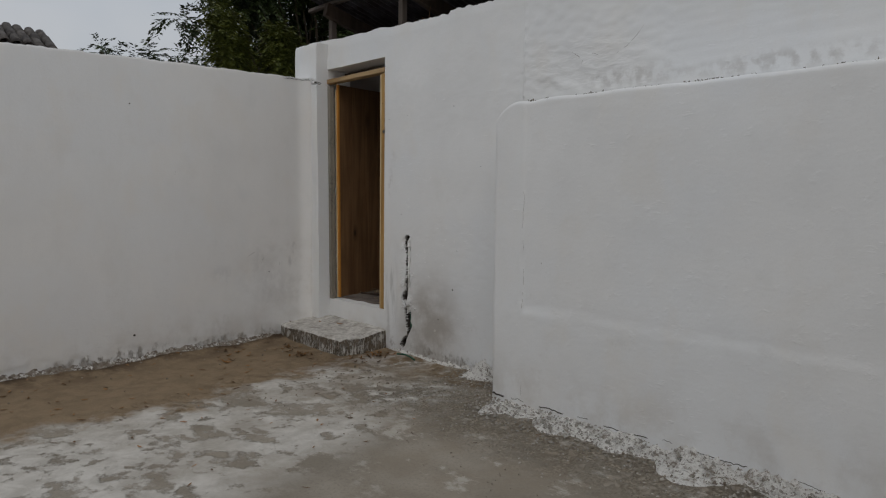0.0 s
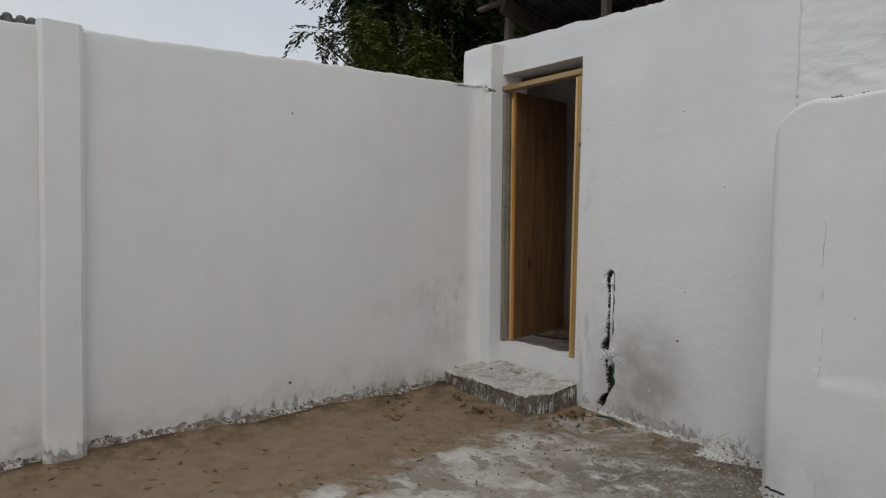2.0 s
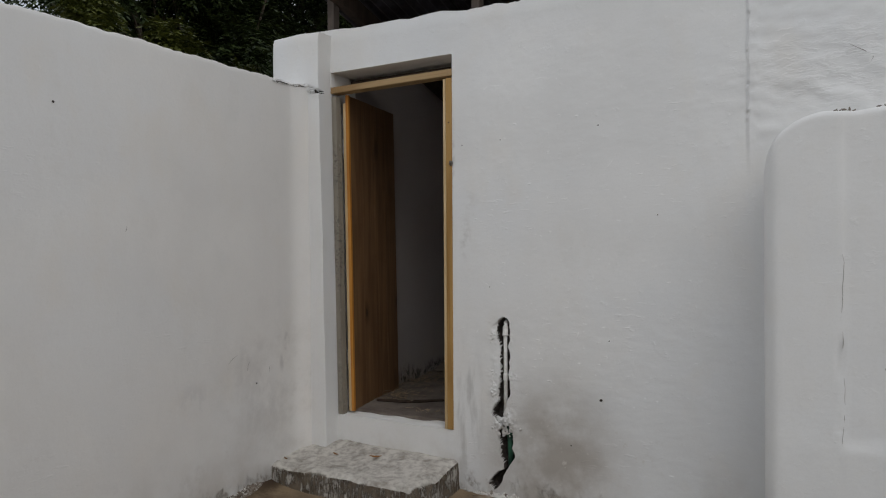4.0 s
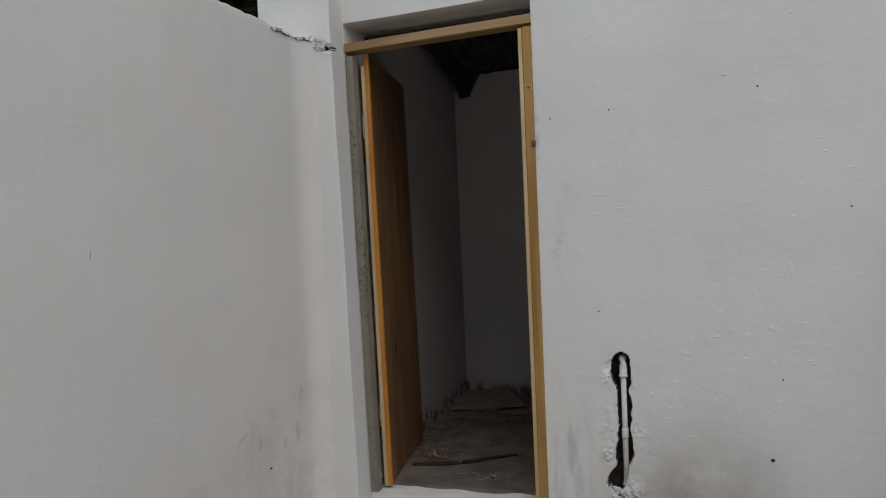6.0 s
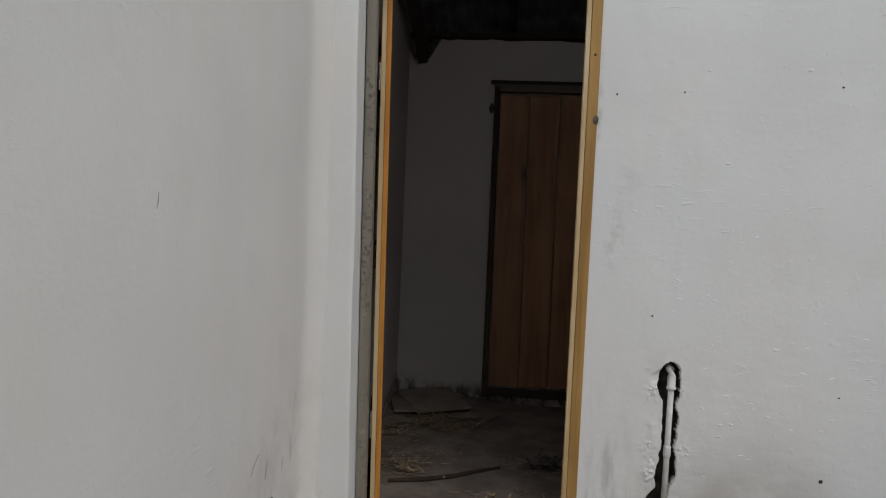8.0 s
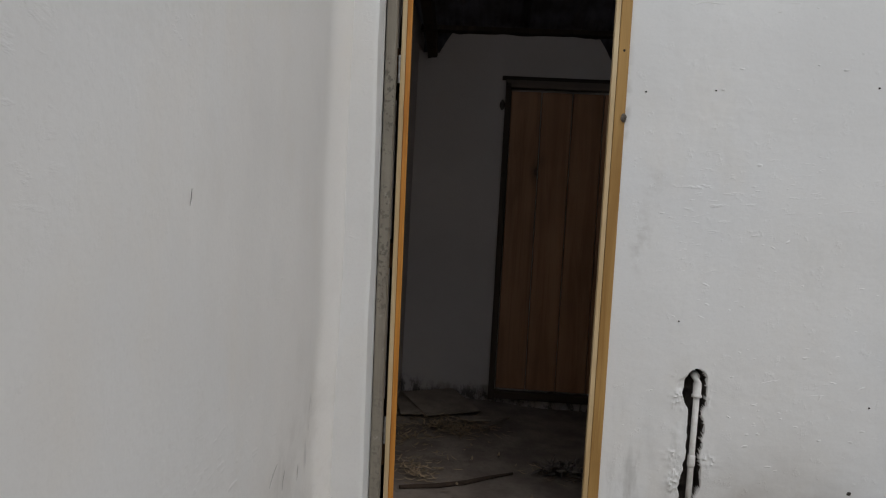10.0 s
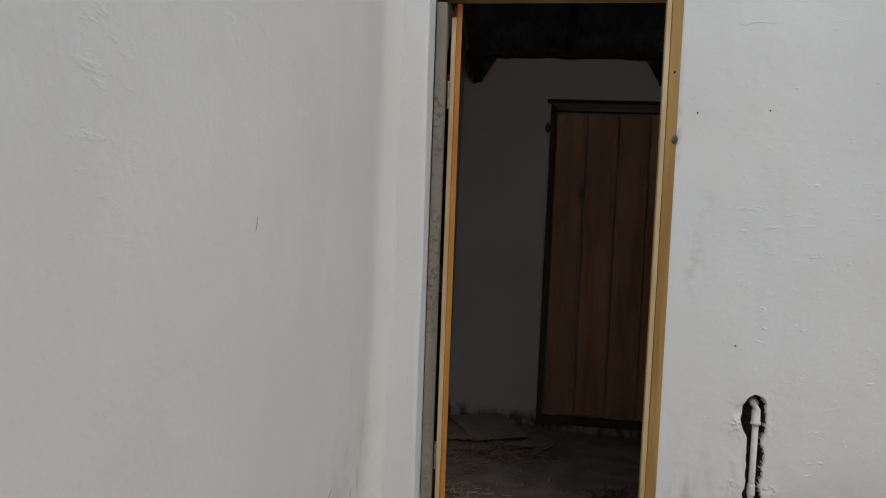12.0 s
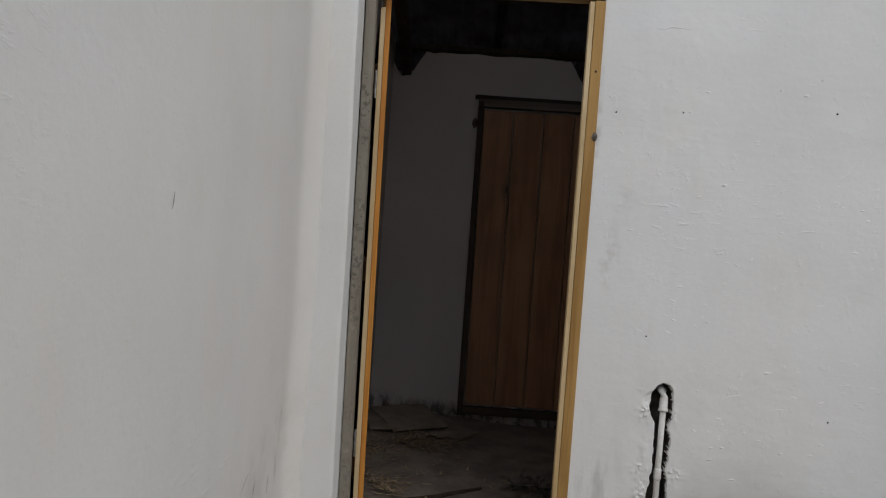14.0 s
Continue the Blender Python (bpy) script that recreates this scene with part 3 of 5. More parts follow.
def house_front(x, z):
    top = house_top(x)
    s = max(0.0, (z - 2.45) / (2.715 - 2.45))
    zz = z if z <= 2.45 else 2.45 + s * (top - 2.45)
    y = 0.007 * fbm(x * 1.4, z * 1.4, 5.0, 3) + 0.0016 * fbm(x * 9, z * 9, 1.0, 3)
    fade = ease(min(abs(x - DOOR_L), abs(x - DOOR_R)), 0.0, 0.12) if DOOR_B - 0.1 < z < DOOR_T + 0.1 else 1.0
    y *= fade
    if z > 2.66:
        y += 0.015 * (z - 2.66) / 0.055
    flake = math.exp(-((x - 2.9) / 0.45) ** 2 - ((z - 2.08) / 0.16) ** 2)
    y -= 0.020 * flake * max(0.0, fbm(x * 5, z * 11, 3.0, 5) + 0.1)
    y -= (0.014 + 0.005 * fbm(x * 12, z * 22, 6.0)) * ease(x + 0.012 * fbm(z * 9, 3.0) + 0.010 * fbm(z * 45, 1.0), 2.497, 2.509) * ease(z, 1.7, 1.9)
    if x < 2.0:
        y += groove_depth(x, z) - groove_lip(x, z)
    return (x + jamb_lean(x, z), y, zz)


def build_house_front():
    xs = spaced((-0.22, DOOR_L, 0.06), (DOOR_L, DOOR_R, 0.07), (DOOR_R, 1.12, 0.05), (1.12, 1.20, 0.010), (1.20, 1.36, 0.0029), (1.36, 1.45, 0.010), (1.45, 2.3, 0.025), (2.3, 2.46, 0.016), (2.46, 2.56, 0.005), (2.56, 3.6, 0.016), (3.6, 8.0, 0.11))
    zs = spaced((-0.15, 0.0, 0.15), (0.0, DOOR_B, 0.0057), (DOOR_B, 1.05, 0.0057), (1.05, 1.8, 0.06), (1.8, DOOR_T, 0.013), (DOOR_T, 2.715, 0.03))
    bm = slab(xs, zs, house_front, lambda x, z: (x + jamb_lean(x, z), 0.25, house_front(x, z)[2]), lambda x, z: not (DOOR_L < x < DOOR_R and DOOR_B < z < DOOR_T))
    wall = tagged(part("wall_house", bm, WALL_COOL), "whitewashed plaster house wall with a doorway and a broken top edge", "wall", kind="structure")
    wall.data.materials.append(VOID)
    for p in wall.data.polygons:
        c = p.center
        if 1.1 < c.x < 1.46 and 0.018 < c.y < 0.2 and c.z < 1.05:
            p.material_index = 1
    smooth_by_angle(wall)


def build_pier():
    """The wall's stub end beside the doorway, proud of the house wall, cracked across where the yard wall meets it."""
    us = spaced((-0.225, DOOR_L - 0.002, 0.008))
    vs = spaced((-0.1, 2.26, 0.12), (2.26, 2.40, 0.005), (2.40, 2.672, 0.03))

    def face(x, z):
        y = -0.12 + 0.005 * fbm(x * 3, z * 2, 6.0) + 0.004 * ease(x, DOOR_L - 0.012, DOOR_L)
        mid = 2.345 - 0.16 * max(0.0, x + 0.02) + 0.010 * fbm(x * 14, 3.3)
        crack = math.exp(-((z - mid) / 0.015) ** 2)
        y += 0.040 * crack * max(0.0, 0.85 + 1.2 * fbm(x * 34, z * 34))
        y -= 0.010 * math.exp(-((z - mid + 0.02) / 0.018) ** 2) * max(0.0, 0.3 + fbm(x * 26, z * 26, 5.0))
        if z > 2.66:
            y += 0.01
        return (x + (0.004 * fbm(z * 4, x * 3) + jamb_lean(x, z)) * ease(x, -0.10, DOOR_L), y, z + (0.010 * fbm(x * 12, 0.5) if z > 2.6 else 0.0))

    bm = slab(us, vs, face, lambda x, z: (x + jamb_lean(x, z) * ease(x, -0.10, DOOR_L), 0.06, z))
    pier = tagged(part("wall_pier", bm, WALL_COOL), "whitewashed plaster pier with a crumbling crack beside the doorway", "pier", kind="structure")
    pier.data.materials.append(VOID)
    # deep faces of the crack go near-black: its shade put into the colour
    for p in pier.data.polygons:
        if -0.092 < p.center.y < 0.0 and 2.27 < p.center.z < 2.40 and abs(p.normal.x) < 0.8:
            p.material_index = 1
    smooth_by_angle(pier)


def build_left_wall():
    vs = spaced((-0.12, 0.0, 0.06), (0.0, 0.35, 0.022), (0.35, 2.2, 0.08), (2.2, 2.30, 0.04), (2.30, 2.34, 0.008))
    us = spaced((-6.4, -3.6, 0.1), (-3.6, -0.10, 0.018))

    def top(y):
        d = min(3.4, max(0.0, -0.12 - y))
        return 2.362 - 0.011 * d - 0.0065 * d * d + 0.008 * fbm(y * 3.2, 5.0) + 0.007 * fbm(y * 15, 2.0)

    def face(y, z):
        s = max(0.0, (z - 2.2) / 0.14)
        zz = z if z <= 2.2 else 2.2 + s * (top(y) - 2.2)
        x = left_x(y) + 0.010 * fbm(y * 1.1, z * 1.1, 9.0, 3) + 0.0016 * fbm(y * 8, z * 8, 2.0, 3)
        x += 0.05 * ease(y, -0.30, -0.12) ** 3
        x -= 0.009 * ease(0.13 + 0.07 * fbm(y * 4, 0.9), z, z + 0.03) * (0.5 + 0.8 * fbm(y * 26, z * 40, 1.0, 5))
        x -= 0.004 * ease(z, 2.32, 2.34) ** 2
        return (x, y, zz)

    bm = slab(us, vs, face, lambda y, z: (left_x(y) - 0.22, y, face(y, z)[2]))
    wall = tagged(part("wall_left", bm, WALL_WARM), "whitewashed yard wall with a ragged stained foot", "wall", kind="structure")
    smooth_by_angle(wall)

    vs2 = spaced((-0.12, 2.24, 0.10), (2.24, 2.288, 0.024))
    us2 = spaced((-3.21, -3.0, 0.02))

    def pil(y, z):
        e = min(y + 3.21, -3.0 - y)
        x = left_x(y) + 0.070 - 0.02 * ease(0.02, e, e + 0.02) + 0.004 * fbm(y * 6, z * 2, 3.0)
        if z < 0.16:
            x += 0.02 * ease(0.16, z, z + 0.05) * (1 + fbm(y * 9, z * 14))
        return (x, y + 0.006 * fbm(z * 2.0, 4.0), z)

    bm = slab(us2, vs2, pil, lambda y, z: (left_x(y) - 0.05, y, z))
    smooth_by_angle(tagged(part("wall_pilaster", bm, WALL_WARM), "whitewashed pilaster standing proud of the yard wall", "pilaster", kind="structure"))


def build_buttress():
    """The thickened lower wall with a rounded corner, a sunk panel and a heavier foot."""
    us = spaced((2.60, 3.0, 0.014), (3.0, 5.2, 0.04), (5.2, 8.0, 0.14))
    vs = spaced((-0.1, 0.0, 0.05), (0.0, 0.2, 0.02), (0.2, 0.52, 0.04), (0.52, 0.68, 0.010), (0.68, 1.72, 0.05), (1.72, 1.88, 0.011))

    def top(x):
        d = min(0.23, x - 2.60)
        return 1.88 - (0.23 - math.sqrt(max(0.0, 0.23 ** 2 - (0.23 - d) ** 2))) * 0.95 + 0.008 * fbm(x * 6, 4.4) * ease(x, 2.7, 2.9)

    def face(x, z):
        t = top(x)
        zz = z if z <= 1.2 else 1.2 + (z - 1.2) / 0.68 * (t - 1.2)
        y = -0.425 + 0.008 * fbm(x * 1.5, z * 1.5, 4.0, 3) + 0.0016 * fbm(x * 9, z * 9, 6.0)
        y += 0.050 * (1 - ease(x, 2.59, 2.67)) ** 2
        y += 0.014 * ease(zz, t - 0.018, t) ** 2
        rim = 2.865 + 0.012 * fbm(z * 3, 1.0)
        panel = ease(x, rim, rim + 0.02) * ease(z, 0.585 + 0.03 * fbm(x * 2.2, 2.0), 0.66 + 0.04 * fbm(x * 1.7, 6.0))
        y += 0.007 * panel * (1 - 0.8 * ease(x, 2.9, 3.4))
        y += 0.003 * panel
        crack = math.exp(-((x - rim - 0.004 * fbm(z * 30, 5)) / 0.008) ** 2) * ease(z, 0.5, 0.6) * ease(1.35, z, z + 0.3)
        y += 0.016 * crack * max(0.0, 0.2 + fbm(z * 9, 8.0) * 2.4)
        return (x, y, zz)

    bm = slab(us, vs, face, lambda x, z: (x, 0.05, face(x, z)[2]))
    smooth_by_angle(tagged(part("wall_buttress", bm, WALL_COOL), "whitewashed thickened wall foot with a rounded corner and sunk panel", "buttress", kind="structure"), 50)
    return face


build_house_front()
build_pier()
build_left_wall()
buttress_face = build_buttress()


def plain_wall(name, x0, x1, y0, y1, z0, z1, material, label):
    tagged(part(name, box(x0, x1, y0, y1, z0, z1, 0.01), material), label, "wall", kind="structure")


# plain walls that close the yard behind the camera
plain_wall("wall_east", 8.0, 8.22, -6.6, 0.25, -0.1, 2.4, WALL_WARM, "plain whitewashed yard wall")
plain_wall("wall_south", -0.3, 8.0, -6.6, -6.4, -0.1, 2.4, WALL_WARM, "plain whitewashed yard wall")
# the room behind the door
ROOM_L, ROOM_R, ROOM_B, ROOM_Z = 0.06, 1.46, 1.72, 0.375


def back_top(x):
    """The plaster stops short of the roof and dips round each rafter's end."""
    z = 2.55 + 0.012 * fbm(x * 8, 2.0)
    for r in (0.135, 1.225):
        d = abs(x - r)
        z -= 0.15 * (1 - min(1.0, max(0.0, (d - 0.03) / 0.085)))
    return z


def build_room():
    plain_wall("wall_room_left", -0.20, ROOM_L, 0.25, 2.0, -0.1, 2.62, INNER_WALL_SHADED, "limewashed side wall of the room, coloured darker as in shade")
    plain_wall("wall_room_right", ROOM_R, ROOM_R + 0.16, 0.252, ROOM_B, -0.1, 2.72, INNER_WALL_SHADED, "limewashed partition wall of the room, coloured darker as in shade")
    us = spaced((ROOM_L - 0.04, 0.30, 0.012), (0.30, 1.0, 0.05), (1.0, ROOM_R, 0.012))
    vs = spaced((0.1, 2.2, 0.15), (2.2, 2.55, 0.07))

    def face(x, z):
        s = max(0.0, (z - 2.2) / 0.35)
        return (x, ROOM_B + 0.006 * fbm(x * 2, z * 2, 7.0), z if z <= 2.2 else 2.2 + s * (back_top(x) - 2.2))

    bm = slab(us, vs, face, lambda x, z: (x, ROOM_B + 0.12, face(x, z)[2]))
    smooth_by_angle(tagged(part("wall_room_back", bm, INNER_WALL_SHADED), "limewashed back wall with a ragged top, coloured darker as in shade", "wall", kind="structure"))
    # unseen; added to block light behind the room's back wall
    plain_wall("wall_back_light_block", -0.22, 8.22, 2.0, 2.2, -0.1, 2.50, INNER_WALL_SHADED, "unseen outer back wall, added to keep light out of the roof void")
    xs, ys = spaced((ROOM_L - 0.02, ROOM_R, 0.05)), spaced((0.10, ROOM_B + 0.02, 0.05))
    bm = slab(xs, ys, lambda x, y: (x, y, ROOM_Z - 0.01 + 0.045 * ease(y, 0.9, 1.7) * ease(1.0, x, x + 0.8) + 0.010 * fbm(x * 3, y * 3)), lambda x, y: (x, y, 0.1))
    smooth_by_angle(tagged(part("floor_room", bm, ROOM_FLOOR), "dusty earth floor of the dim room", "floor", kind="structure"))


build_room()


def build_sill():
    """The plastered threshold under the door frame."""
    us, vs = spaced((DOOR_L + 0.001, DOOR_R - 0.001, 0.03)), spaced((0.004, 0.13, 0.018))

    def face(x, y):
        return (x, y, 0.347 + 0.012 * fbm(x * 4, y * 6, 1.0) - 0.010 * (1 - ease(y, 0.0, 0.04)) + 0.012 * ease(y, 0.05, 0.2))

    bm = slab(us, vs, face, lambda x, y: (x, y, 0.25))
    smooth_by_angle(tagged(part("door_sill", bm, WALL_COOL), "worn plastered door sill", "sill", kind="structure"))


def build_step():
    us, vs = spaced((-0.05, 1.0, 0.025)), spaced((-0.43, 0.03, 0.022))

    def face(x, y):
        e = min(1.0 - x, y + 0.43)
        z = 0.142 + 0.045 * ease(y, -0.35, 0.0) + 0.010 * fbm(x * 3, y * 3, 2.0) + 0.005 * fbm(x * 15, y * 15)
        z -= 0.022 * (1 - ease(e, 0.0, 0.045)) ** 2
        xx = x - (0.05 * ease(y, -0.25, -0.43) if x > 0.9 else 0.0) * (x - 0.9) / 0.1
        return (xx + 0.008 * fbm(y * 7, 3.0), y + 0.010 * fbm(x * 5, 8.0), z)

    def foot(x, y):
        p = face(x, y)
        return (p[0] + (0.015 if x > 0.99 else 0), p[1] - (0.012 if y < -0.42 else 0), -0.06)

    bm = slab(us, vs, face, foot)
    bmesh.ops.subdivide_edges(bm, edges=[e for e in bm.edges if abs(e.verts[0].co.z - e.verts[1].co.z) > 0.12], cuts=7, use_grid_fill=True)
    for v in bm.verts:
        if -0.05 < v.co.z < 0.11:
            n = noise.noise_vector(v.co * 14) * 0.010
            v.co.x += n.x
            v.co.y += n.y
    ob = tagged(part("doorstep", bm, STEP), "rough concrete doorstep splashed with whitewash below the doorway", "step", kind="structure")
    smooth_by_angle(ob, 40)


build_sill()
build_step()


def crust(name, a, b, width, height, out, seed, label, foot=None, rough=0.024, material=RUBBLE):
    """A ragged bead of lime mortar along a wall's foot, from a to b, lying towards out."""
    a, b, out = Vector(a), Vector(b), Vector(out)
    n = round((b - a).length / 0.012)
    m = 14
    bm = bmesh.new()
    rows = []
    for i in range(n + 1):
        p = a.lerp(b, i / n)
        if foot:
            p = Vector((foot(p.y), p.y, 0))
        s = (b - a).length * i / n
        end = ease(i / n, 0, 0.07) * ease(1 - i / n, 0, 0.04)
        w = width * (0.72 + 0.55 * fbm(s * 3.0, seed)) * (0.12 + 0.88 * end)
        row = []
        for j in range(m + 1):
            f = j / m
            q = p + out * (w * f - 0.01)
            h = height * (1 - f) * (0.65 + 0.9 * fbm(s * 7, f * 2.0, seed)) + rough * fbm(s * 34, f * width * 34, seed + 4, 6) * (1 - f * f)
            row.append(bm.verts.new((q.x, q.y, ground_z(q.x, q.y) + max(-0.006, h * (0.25 + 0.75 * end)) - (0.012 if j == m else 0.0))))
        rows.append(row)
    for i in range(n):
        for j in range(m):
            bm.faces.new((rows[i][j], rows[i + 1][j], rows[i + 1][j + 1], rows[i][j + 1]))
    bmesh.ops.recalc_face_normals(bm, faces=bm.faces)
    tagged(part(name, bm, material, smooth=True), label, "mortar", kind="structure")


crust("mortar_bead", (2.02, 0.0, 0), (2.64, 0.0, 0), 0.17, 0.08, (0, -1, 0), 1.3, "crumbling lime mortar bead at the wall's foot")
crust("mortar_bead", (2.56, -0.32, 0), (5.8, -0.42, 0), 0.39, 0.076, (0, -1, 0), 5.1, "crumbling lime mortar bead at the wall's foot")
crust("mortar_bead", (left_x(-5.0), -5.0, 0), (left_x(-0.45), -0.45, 0), 0.070, 0.034, (1, 0.05, 0), 2.7, "broken crust of lime along the yard wall's foot", left_x, 0.020, RUBBLE_DIRTY)
crust("mortar_bead", (1.0, 0.0, 0), (2.05, 0.0, 0), 0.05, 0.03, (0, -1, 0), 8.3, "thin crust of lime along the house wall's foot")


# ---- roof ----
def roof_z(y):
    return 3.10 - 0.285 * (y - 0.1)


def build_roof():
    roof = thing("house_roof", "rusty corrugated sheet roof on rough timber over the house", "roof", (0, 0, 0), kind="structure")
    width, pitch = 0.84, 0.076
    n = round(width / pitch) * 6
    bm = bmesh.new()
    ys = spaced((-0.2, 2.35, 0.85))
    lines = []
    for i in range(n + 1):
        x = (width + 0.04) * i / n
        z = 0.010 * math.cos(2 * math.pi * x / pitch)
        lines.append([bm.verts.new((x, y, roof_z(y) + z)) for y in ys])
    for i in range(n):
        for j in range(len(ys) - 1):
            bm.faces.new((lines[i][j], lines[i + 1][j], lines[i + 1][j + 1], lines[i][j + 1]))
    bmesh.ops.solidify(bm, geom=bm.faces[:], thickness=0.0015)
    me = mesh_of("roof_sheet", bm, SHEET, True)
    for i in range(11):
        ob = new("roof_sheet", me)
        ob.parent = roof
        ob.location = (-0.18 + i * width * 0.985, 0.012 * fbm(i * 3.3, 1.0), 0.003 * (i % 2))
    tilt = pose(0, 0, 0, math.degrees(math.atan(-0.285)))
    for k, y in enumerate((0.10, 0.70, 1.25, 1.78)):
        bm = box(-0.32 if k == 0 else -0.15, 8.1, -0.018, 0.018, -0.017, 0.017, 0.004, m=pose(0, y, roof_z(y) - 0.034) @ tilt, wob=0.008)
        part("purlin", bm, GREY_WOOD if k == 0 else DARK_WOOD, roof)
    for k, x in enumerate((0.135, 1.225, 2.23, 3.28, 4.33, 5.38, 6.43, 7.48)):
        bm = box(-0.028, 0.028, -0.12, 1.78, -0.06, 0.06, 0.005, m=pose(x, 0.1, roof_z(0.1) - 0.150) @ tilt, wob=0.012)
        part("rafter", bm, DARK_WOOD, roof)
    for k, x in enumerate((0.085, 1.10, 2.27, 3.4, 4.5, 5.6, 6.7)):
        bm = box(x - 0.026, x + 0.026, 0.065, 0.118, 2.60, roof_z(0.1) - 0.075, 0.004, wob=0.004)
        part("post", bm, GREY_WOOD, roof)


build_roof()


# ---- the doorway and its door ----
def plank_mesh(name, w, d, h, material, bevel=0.004):
    return mesh_of(name, box(-w / 2, w / 2, -d / 2, d / 2, 0, h, bevel), material)


def add(name, me, parent, place, turn=(0, 0, 0), label=""):
    ob = new(name, me)
    ob.parent = parent
    ob.matrix_local = pose(*place, *turn)
    return tagged(ob, label)


def build_door_frame():
    door = thing("door_frame", "rough pine door frame with one grey weathered post", "door frame", (0, 0, DOOR_B), kind="structure")
    head = plank_mesh("head_beam", 0.038, 0.080, 0.846, PINE_DULL)
    add("head_beam", head, door, (0.136, 0.031, 2.334 - DOOR_B), (0, 89.4, 0))
    left = plank_mesh("left_post", 0.035, 0.050, 1.950, PINE_GREY)
    add("left_post", left, door, (0.184, 0.018, 0.002), (0, -0.77, 0), "grey weathered timber post")
    right = plank_mesh("right_post", 0.037, 0.080, 1.966, PINE)
    add("right_post", right, door, (0.9545, 0.034, 0.002), (0, 0.25, 0))
    bead = plank_mesh("stop_strip", 0.016, 0.030, 1.962, PINE_PALE, 0.002)
    add("stop_strip", bead, door, (0.9275, 0.010, 0.002), (0, 0.22, 0), "pale sapwood strip")
    # board above the head beam, coloured dark for the gap's shade
    packer = plank_mesh("packing_board", 0.018, 0.05, 0.80, DARK_WOOD, 0.002)
    add("packing_board", packer, door, (DOOR_L + 0.002, 0.20, 2.415 - DOOR_B), (0, 90, 0))
    bm = bmesh.new()
    for z in (1.72,):
        bmesh.ops.create_uvsphere(bm, u_segments=8, v_segments=6, radius=0.005, matrix=Matrix.Translation((0.9545 + 0.0044 * z, -0.004, z)))
    part("nail", bm, IRON, door)
    return door


def build_leaf():
    """The batten door, swung wide open into the room."""
    leaf = thing("door", "open pine plank door swung into the room", "door", (0.230, 0.080, 0.362), kind="structure")
    leaf.matrix_world = pose(0.240, 0.070, 0.362, 0, -0.7, 0) @ pose(0, 0, 0, 0, 0, 99.5)
    n, w, h = 4, 0.168, 1.945
    me = plank_mesh("plank", w - 0.002, 0.022, h, PINE_LEAF_SHADED, 0.002)
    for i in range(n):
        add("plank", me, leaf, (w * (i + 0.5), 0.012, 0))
    edge = plank_mesh("edge_strip", 0.020, 0.017, h - 0.045, PINE_PALE, 0.002)
    add("edge_strip", edge, leaf, (-0.010, 0.0235, -0.002), label="pale edge strip")
    lip = plank_mesh("edge_strip", 0.022, 0.019, h + 0.004, PINE_ORANGE, 0.002)
    add("edge_strip", lip, leaf, (-0.011, 0.005, -0.002), label="resinous orange edge strip")
    batten = plank_mesh("batten", 0.09, 0.022, n * w - 0.06, PINE_LEAF_SHADED, 0.003)
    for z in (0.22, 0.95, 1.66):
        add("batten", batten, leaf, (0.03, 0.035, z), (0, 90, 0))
    bm = bmesh.new()
    tube(bm, [(0, 0, -0.05), (0, 0, -0.048), (0, 0, 0.048), (0, 0, 0.05)], [0.003, 0.0042, 0.0042, 0.003], 8)
    box(0.002, 0.020, -0.0012, 0.0012, -0.045, 0.045, 0.0005, bm=bm)
    hinge = mesh_of("hinge", bm, STEEL)
    for z in (0.32, 1.62):
        add("hinge", hinge, leaf, (-0.016, 0.0365, z))


def build_inner_door():
    door = thing("inner_door", "closed stained plank door in a dark frame inside the room", "door", (0.60, ROOM_B, 0.40), kind="structure")
    w, h = 0.176, 1.745
    me = plank_mesh("plank", w - 0.004, 0.03, h, INNER_DOOR, 0.004)
    for i in range(4):
        add("plank", me, door, (0.022 + w * (i + 0.5), -0.012, 0.078), (0, 0.12 * (i - 1.5), 0))
    post = plank_mesh("frame_post", 0.034, 0.06, 1.86, DARK_WOOD)
    add("frame_post", post, door, (0.0, -0.022, 0.01))
    add("frame_post", post, door, (0.022 + 4 * w + 0.02, -0.022, 0.01))
    head = plank_mesh("frame_head", 0.045, 0.06, 0.76, GREY_WOOD)
    add("frame_head", head, door, (-0.017, -0.022, 1.862), (0, 90, 0))
    lintel = plank_mesh("lintel", 0.022, 0.03, 0.80, DARK_WOOD, 0.002)
    add("lintel", lintel, door, (-0.04, -0.006, 1.900), (0, 90, 0))
    # dark timber colour stands for the shadow band below the door
    sill = plank_mesh("threshold", 0.045, 0.05, 0.76, DARK_WOOD, 0.006)
    add("threshold", sill, door, (-0.01, -0.02, 0.040), (0, 90, 0))
    bm = bmesh.new()
    bmesh.ops.create_uvsphere(bm, u_segments=14, v_segments=8, radius=1.0)
    for v in bm.verts:
        r = 1 + 0.25 * fbm(v.co.x * 2, v.co.z * 2)
        v.co = Vector((0.568 + v.co.x * 0.016 * r, ROOM_B - 0.001 + v.co.y * 0.006, 2.146 + v.co.z * 0.030 * r))
    tagged(part("wall_hole", bm, VOID, smooth=True), "small dark hole in the limewash beside the inner door", "hole", kind="structure")


build_door_frame()
build_leaf()
build_inner_door()


